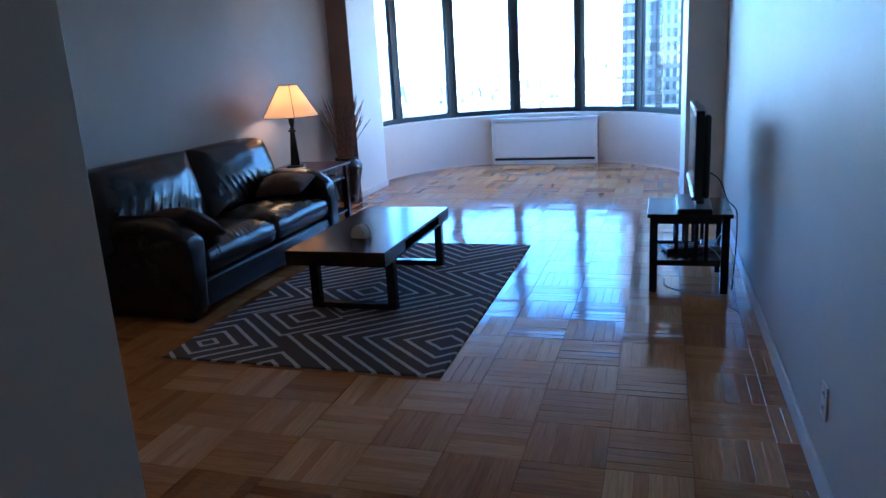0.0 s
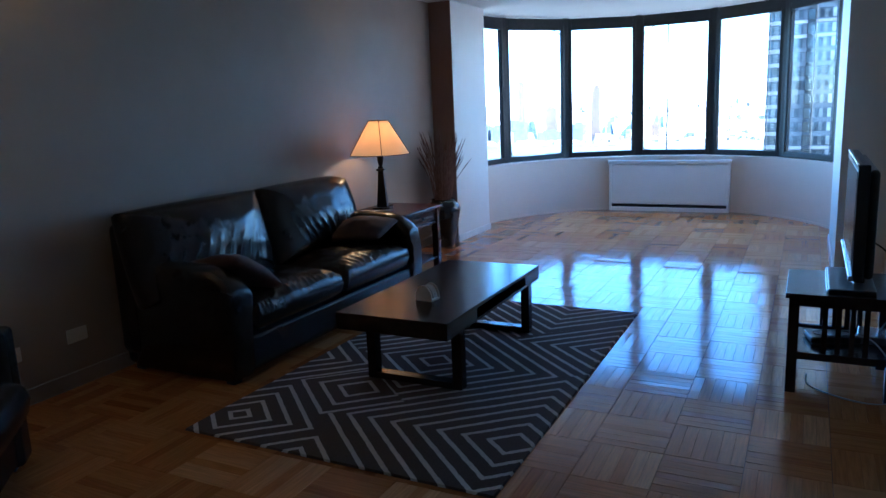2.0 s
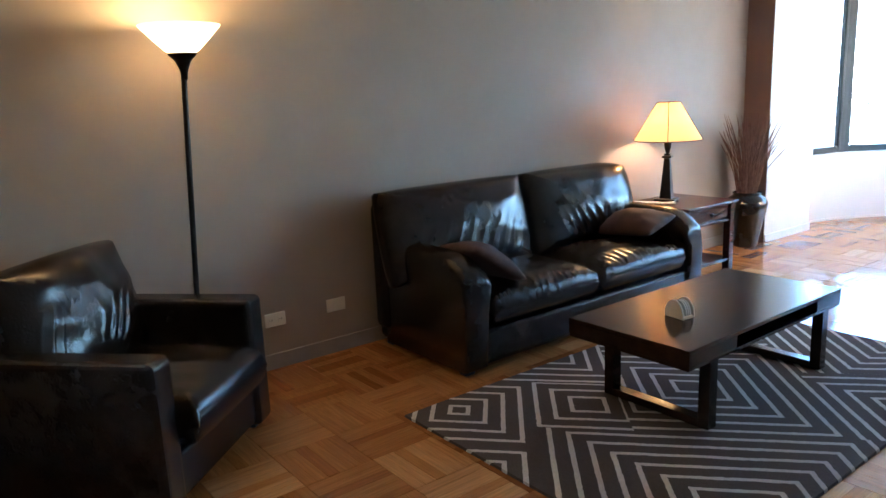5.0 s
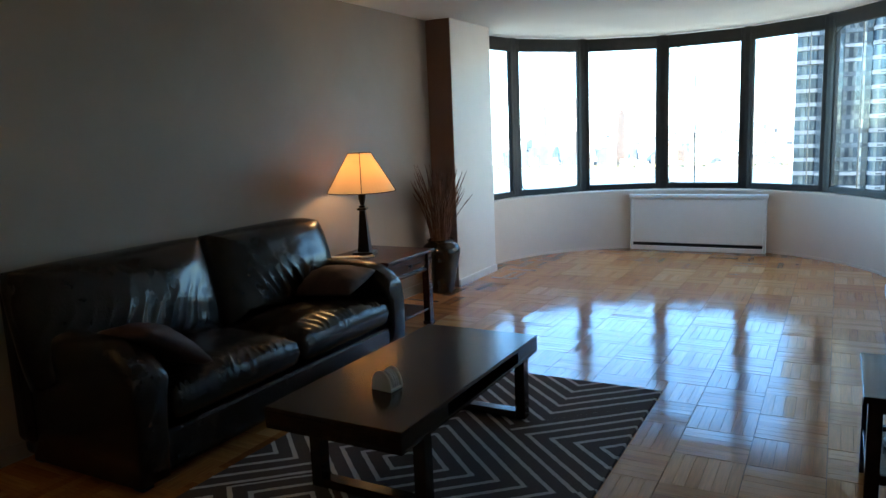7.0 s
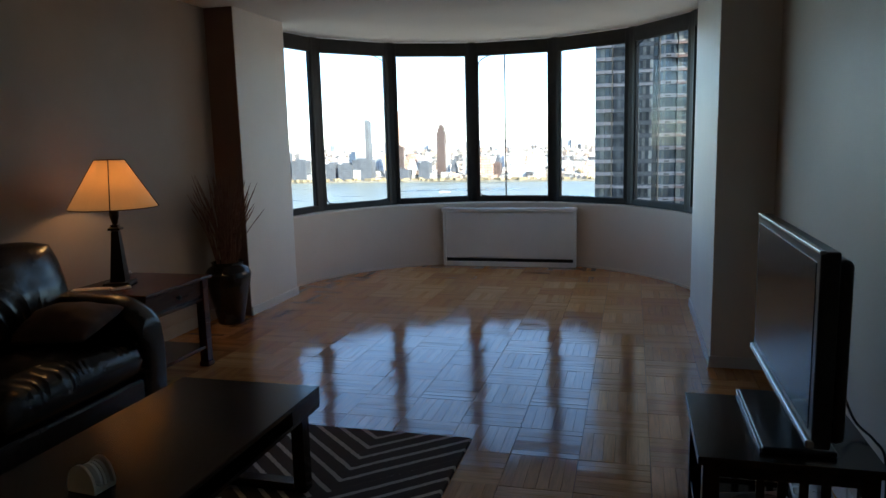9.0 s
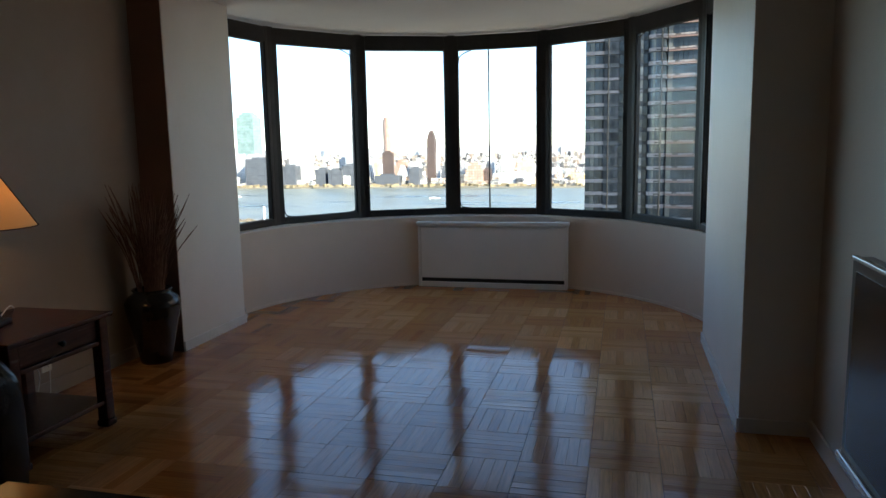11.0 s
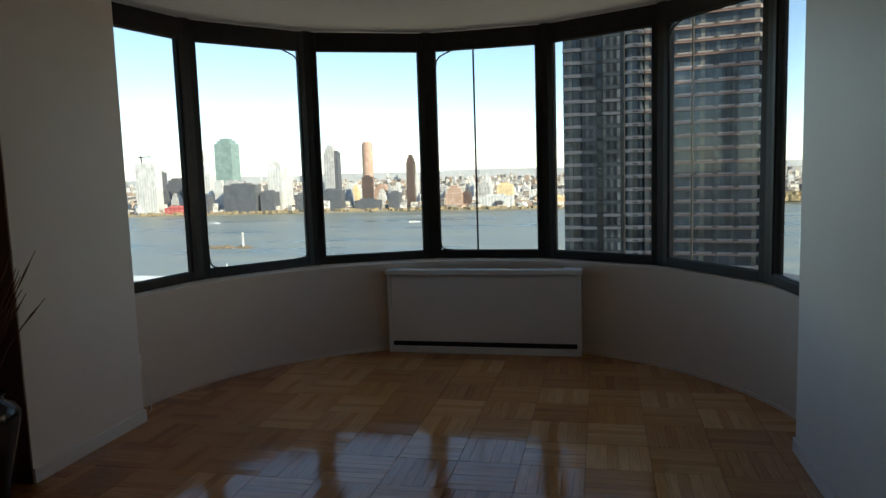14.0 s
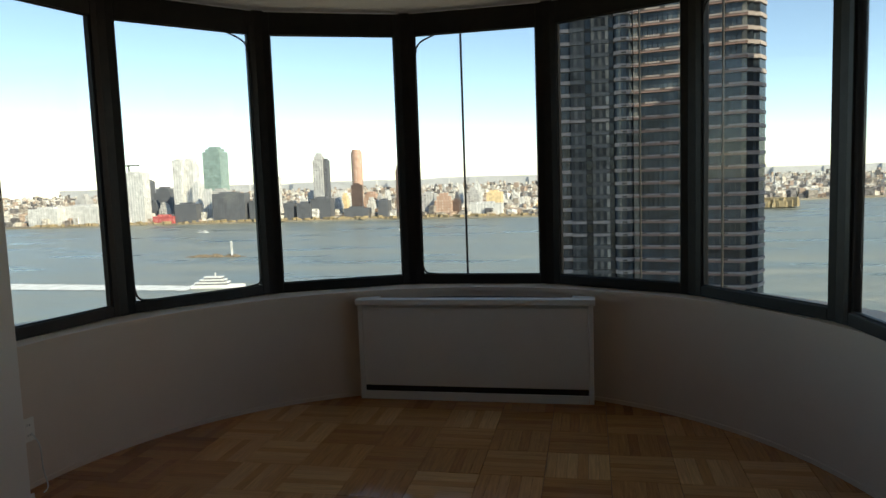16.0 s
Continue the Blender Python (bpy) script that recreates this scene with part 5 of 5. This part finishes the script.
def make_neighbour():
    t = thing("high_rise_tower", "tall dark glass residential tower with grey concrete floor bands", "building")
    curve = [(8.2 + 2.25 * math.sin(radians(a)), 187.2 - 2.0 * math.cos(radians(a))) for a in range(-80, 81, 16)]
    strip = [(-8.9, 187.8), (-6.6, 187.2), (-4.4, 187.6)]
    bay_a, bay_b = [(-4.4, 186.5), (-0.9, 186.5)], [(0.7, 186.5), (4.8, 186.5)]
    gap_a, gap_b = [(-0.9, 188.1), (0.7, 188.1)], [(4.8, 188.1), (6.0, 188.1)]
    main = [(10.45, 186.0), (35.0, 180.6)]
    notch = [(35.0, 181.8), (36.6, 182.0), (36.6, 183.0), (38.3, 183.6), (40.6, 188.0)]
    plan = strip + bay_a + gap_a + bay_b + gap_b + curve + main + notch
    full = plan + [(40.6, 215), (-8.9, 215)]
    lo, hi, floor_h = -68.0, 92.0, 3.1
    part("core", prism([(x, y + 0.9) for x, y in full], lo, hi), MULLION, t)

    def pane_row(name, lines, wide, material, back, z0, z1):
        pv, pf = [], []
        for line in lines:
            for (xa, ya), (xb, yb) in zip(line, line[1:]):
                dx, dy = xb - xa, yb - ya
                n = max(1, round(math.hypot(dx, dy) / wide))
                for i in range(n):
                    s0, s1, k = (i + 0.06) / n, (i + 0.94) / n, len(pv)
                    pv += [(xa + dx * s, ya + dy * s + back, z) for s, z in ((s0, z0), (s1, z0), (s1, z1), (s0, z1))]
                    pf.append((k, k + 1, k + 2, k + 3))
        me = bpy.data.meshes.new(name)
        me.from_pydata(pv, [], pf)
        me.materials.append(material)
        return me

    def band(name, lines, o, z0, z1, material):
        bm = bmesh.new()
        for line in lines:
            for (xa, ya), (xb, yb) in zip(line, line[1:]):
                ring_wall([(xa, ya + o), (xb, yb + o)], [(xa, ya + 0.85), (xb, yb + 0.85)], z0, z1, bm)
        return mesh_of(name, bm, material)

    rows_of = [pane_row("pane_row", [curve, main, notch], 1.15, GLASS_DARK, 0.45, 0.9, floor_h),
               pane_row("bay_panes", [bay_a, bay_b], 0.8, CURTAINED, 0.1, 1.05, floor_h - 0.1),
               pane_row("gap_panes", [gap_a, gap_b, strip], 1.3, GLASS_DARK, 0.3, 0.9, floor_h),
               band("floor_band", [curve, strip, notch], -0.35, 0.1, 0.95, SPANDREL),
               band("floor_band", [main], -0.30, 0.05, 0.55, COPING),
               band("band_coping", [main], -0.42, 0.55, 0.92, SPANDREL),
               band("bay_spandrel", [bay_a, bay_b], 0.0, 0.0, 0.95, BAY_PANEL)]
    vent = mesh_of("vent_grille", box(-0.6, 0.6, -0.05, 0.1, 0.28, 0.6), VENT)
    light_band = band("light_band", [bay_a, bay_b], -0.2, 0.05, 0.7, SPANDREL)
    level, z = 0, -52.0
    while z < 88:
        for me in rows_of:
            ob = new(me.name.split(".")[0], me)
            ob.parent = t
            ob.location = (0, 0, z)
        if level in (12, 13, 21, 22):
            ob = new("light_band", light_band)
            ob.parent = t
            ob.location = (0, 0, z)
        for x in (12.5, 17.0, 21.5, 26.0, 30.5):
            ob = new("vent_grille", vent)
            ob.parent = t
            ob.matrix_basis = pose(x, 186.0 - (x - 10.45) * 0.22 - 0.42, z + 0.3, 0, 0, -12.4)
        ob = new("vent_grille", vent)
        ob.parent = t
        ob.matrix_basis = pose(8.2, 185.2 - 0.38, z, 0, 0, 0)
        level += 1
        z += floor_h


make_neighbour()
# Added blocks outside every view; they only cast the tower's slanting shade line.
solid("unseen_shade_block", prism([(62, 60), (90, 60), (90, 130), (62, 100)], WATER, 112), F_BRICK, "tall unseen block added to shade the left of the tower", "building")
solid("unseen_shade_block", box(90.1, 176, 60, 138, WATER, 76), F_BRICK, "broad unseen block added to shade the tower's lower right", "building")
solid("hanging_rope", tube([(-1.0, 10.98, -40), (-1.03, 10.98, 1.5), (-1.06, 10.98, 30)], 0.008, 8), ROPE, "dark rope hanging down outside the windows", "rope", group="ropes")
solid("hanging_rope", tube([(0.18, 10.98, -40), (0.17, 10.98, 30)], 0.006, 8), ROPE, "dark rope hanging down outside the windows", "rope", group="ropes")
solid("hanging_rope", tube([(0.67, 10.80, -40), (0.67, 10.80, 30)], 0.008, 8), ROPE, "dark rope hanging down outside the windows", "rope", group="ropes")

# ---- parquet floor ----
TILE = 0.2935
floor = solid("floor", box(LEFT - 0.1, RIGHT + 0.1, BACK, 10.6, -0.1, -0.008), GROUT, "varnished oak finger parquet floor in a basket weave", "floor", "structure")


def strip_tile(seed):
    """Six strips of one tile, each a hair out of level; corner at its middle."""
    r = random.Random(seed)
    vs, fs = [], []
    n = 6
    w = (TILE - 0.0016) / n
    for i in range(n):
        y0, y1 = -TILE / 2 + 0.0008 + i * w + 0.0003, -TILE / 2 + 0.0008 + (i + 1) * w - 0.0003
        x0, x1 = -TILE / 2 + 0.0009, TILE / 2 - 0.0009
        z = r.uniform(-0.0006, 0.0)
        tx, ty = r.gauss(0, 0.0028), r.gauss(0, 0.0092)
        k = len(vs)
        c = 0.0006
        for x, y, e in ((x0, y0, -1), (x1, y0, -1), (x1, y1, -1), (x0, y1, -1)):
            vs.append((x, y, -0.009))
        for x, y in ((x0, y0), (x1, y0), (x1, y1), (x0, y1)):
            vs.append((x, y, z - c + tx * x + ty * (y - (y0 + y1) / 2)))
        for x, y in ((x0 + c, y0 + c), (x1 - c, y0 + c), (x1 - c, y1 - c), (x0 + c, y1 - c)):
            vs.append((x, y, z + tx * x + ty * (y - (y0 + y1) / 2)))
        for b in (0, 4):
            for j in range(4):
                q = (j + 1) % 4
                fs.append((k + b + j, k + b + q, k + b + 4 + q, k + b + 4 + j))
        fs.append((k + 8, k + 9, k + 10, k + 11))
    return vs, fs


VARIANTS = [strip_tile(s) for s in range(14)]
TILE_MESH = []
for vs, fs in VARIANTS:
    me = bpy.data.meshes.new("parquet_tile")
    me.from_pydata(vs, [], fs)
    me.materials.append(OAK)
    TILE_MESH.append(me)


def in_room(x, y):
    if y > 8.4:
        return (x - BX) ** 2 + (y - BY) ** 2 < (BR + 0.2) ** 2
    if y < 1.2:
        return x > -0.6
    return True


cells = []
X_OFF, Y_OFF = 0.205 + TILE / 2, 6.42 + TILE / 2
for i in range(-12, 5):
    for j in range(-28, 16):
        x, y = X_OFF + i * TILE, Y_OFF + j * TILE
        if LEFT - 0.12 < x < RIGHT + 0.12 and BACK - 0.1 < y < 10.6 and in_room(x, y):
            cells.append((x, y, (i + j) % 2))
rng = random.Random(3)
near, rest = [], []
for c in cells:
    under_rug = RUG_X0 < c[0] < RUG_X1 and RUG_Y0 < c[1] < RUG_Y1
    (near if 2.3 < c[1] < 9.9 and c[0] > -2.2 and not under_rug and len(near) < 300 else rest).append(c)
for x, y, o in near:
    ob = new("parquet_tile", TILE_MESH[rng.randrange(14)])
    ob.parent = floor
    ob.matrix_basis = pose(x, y, 0, 0, 0, 90 * o + 180 * rng.randrange(2))
jv, jf = [], []
for x, y, o in rest:
    vs, fs = VARIANTS[rng.randrange(14)]
    k = len(jv)
    for p in vs:
        jv.append((x - p[1], y + p[0], p[2]) if o else (x + p[0], y + p[1], p[2]))
    jf += [tuple(k + q for q in f) for f in fs]
me = bpy.data.meshes.new("parquet_strips")
me.from_pydata(jv, [], jf)
me.materials.append(OAK)
ob = tagged(new("parquet_strips", me), "", "", "", "stuff")
ob.parent = floor
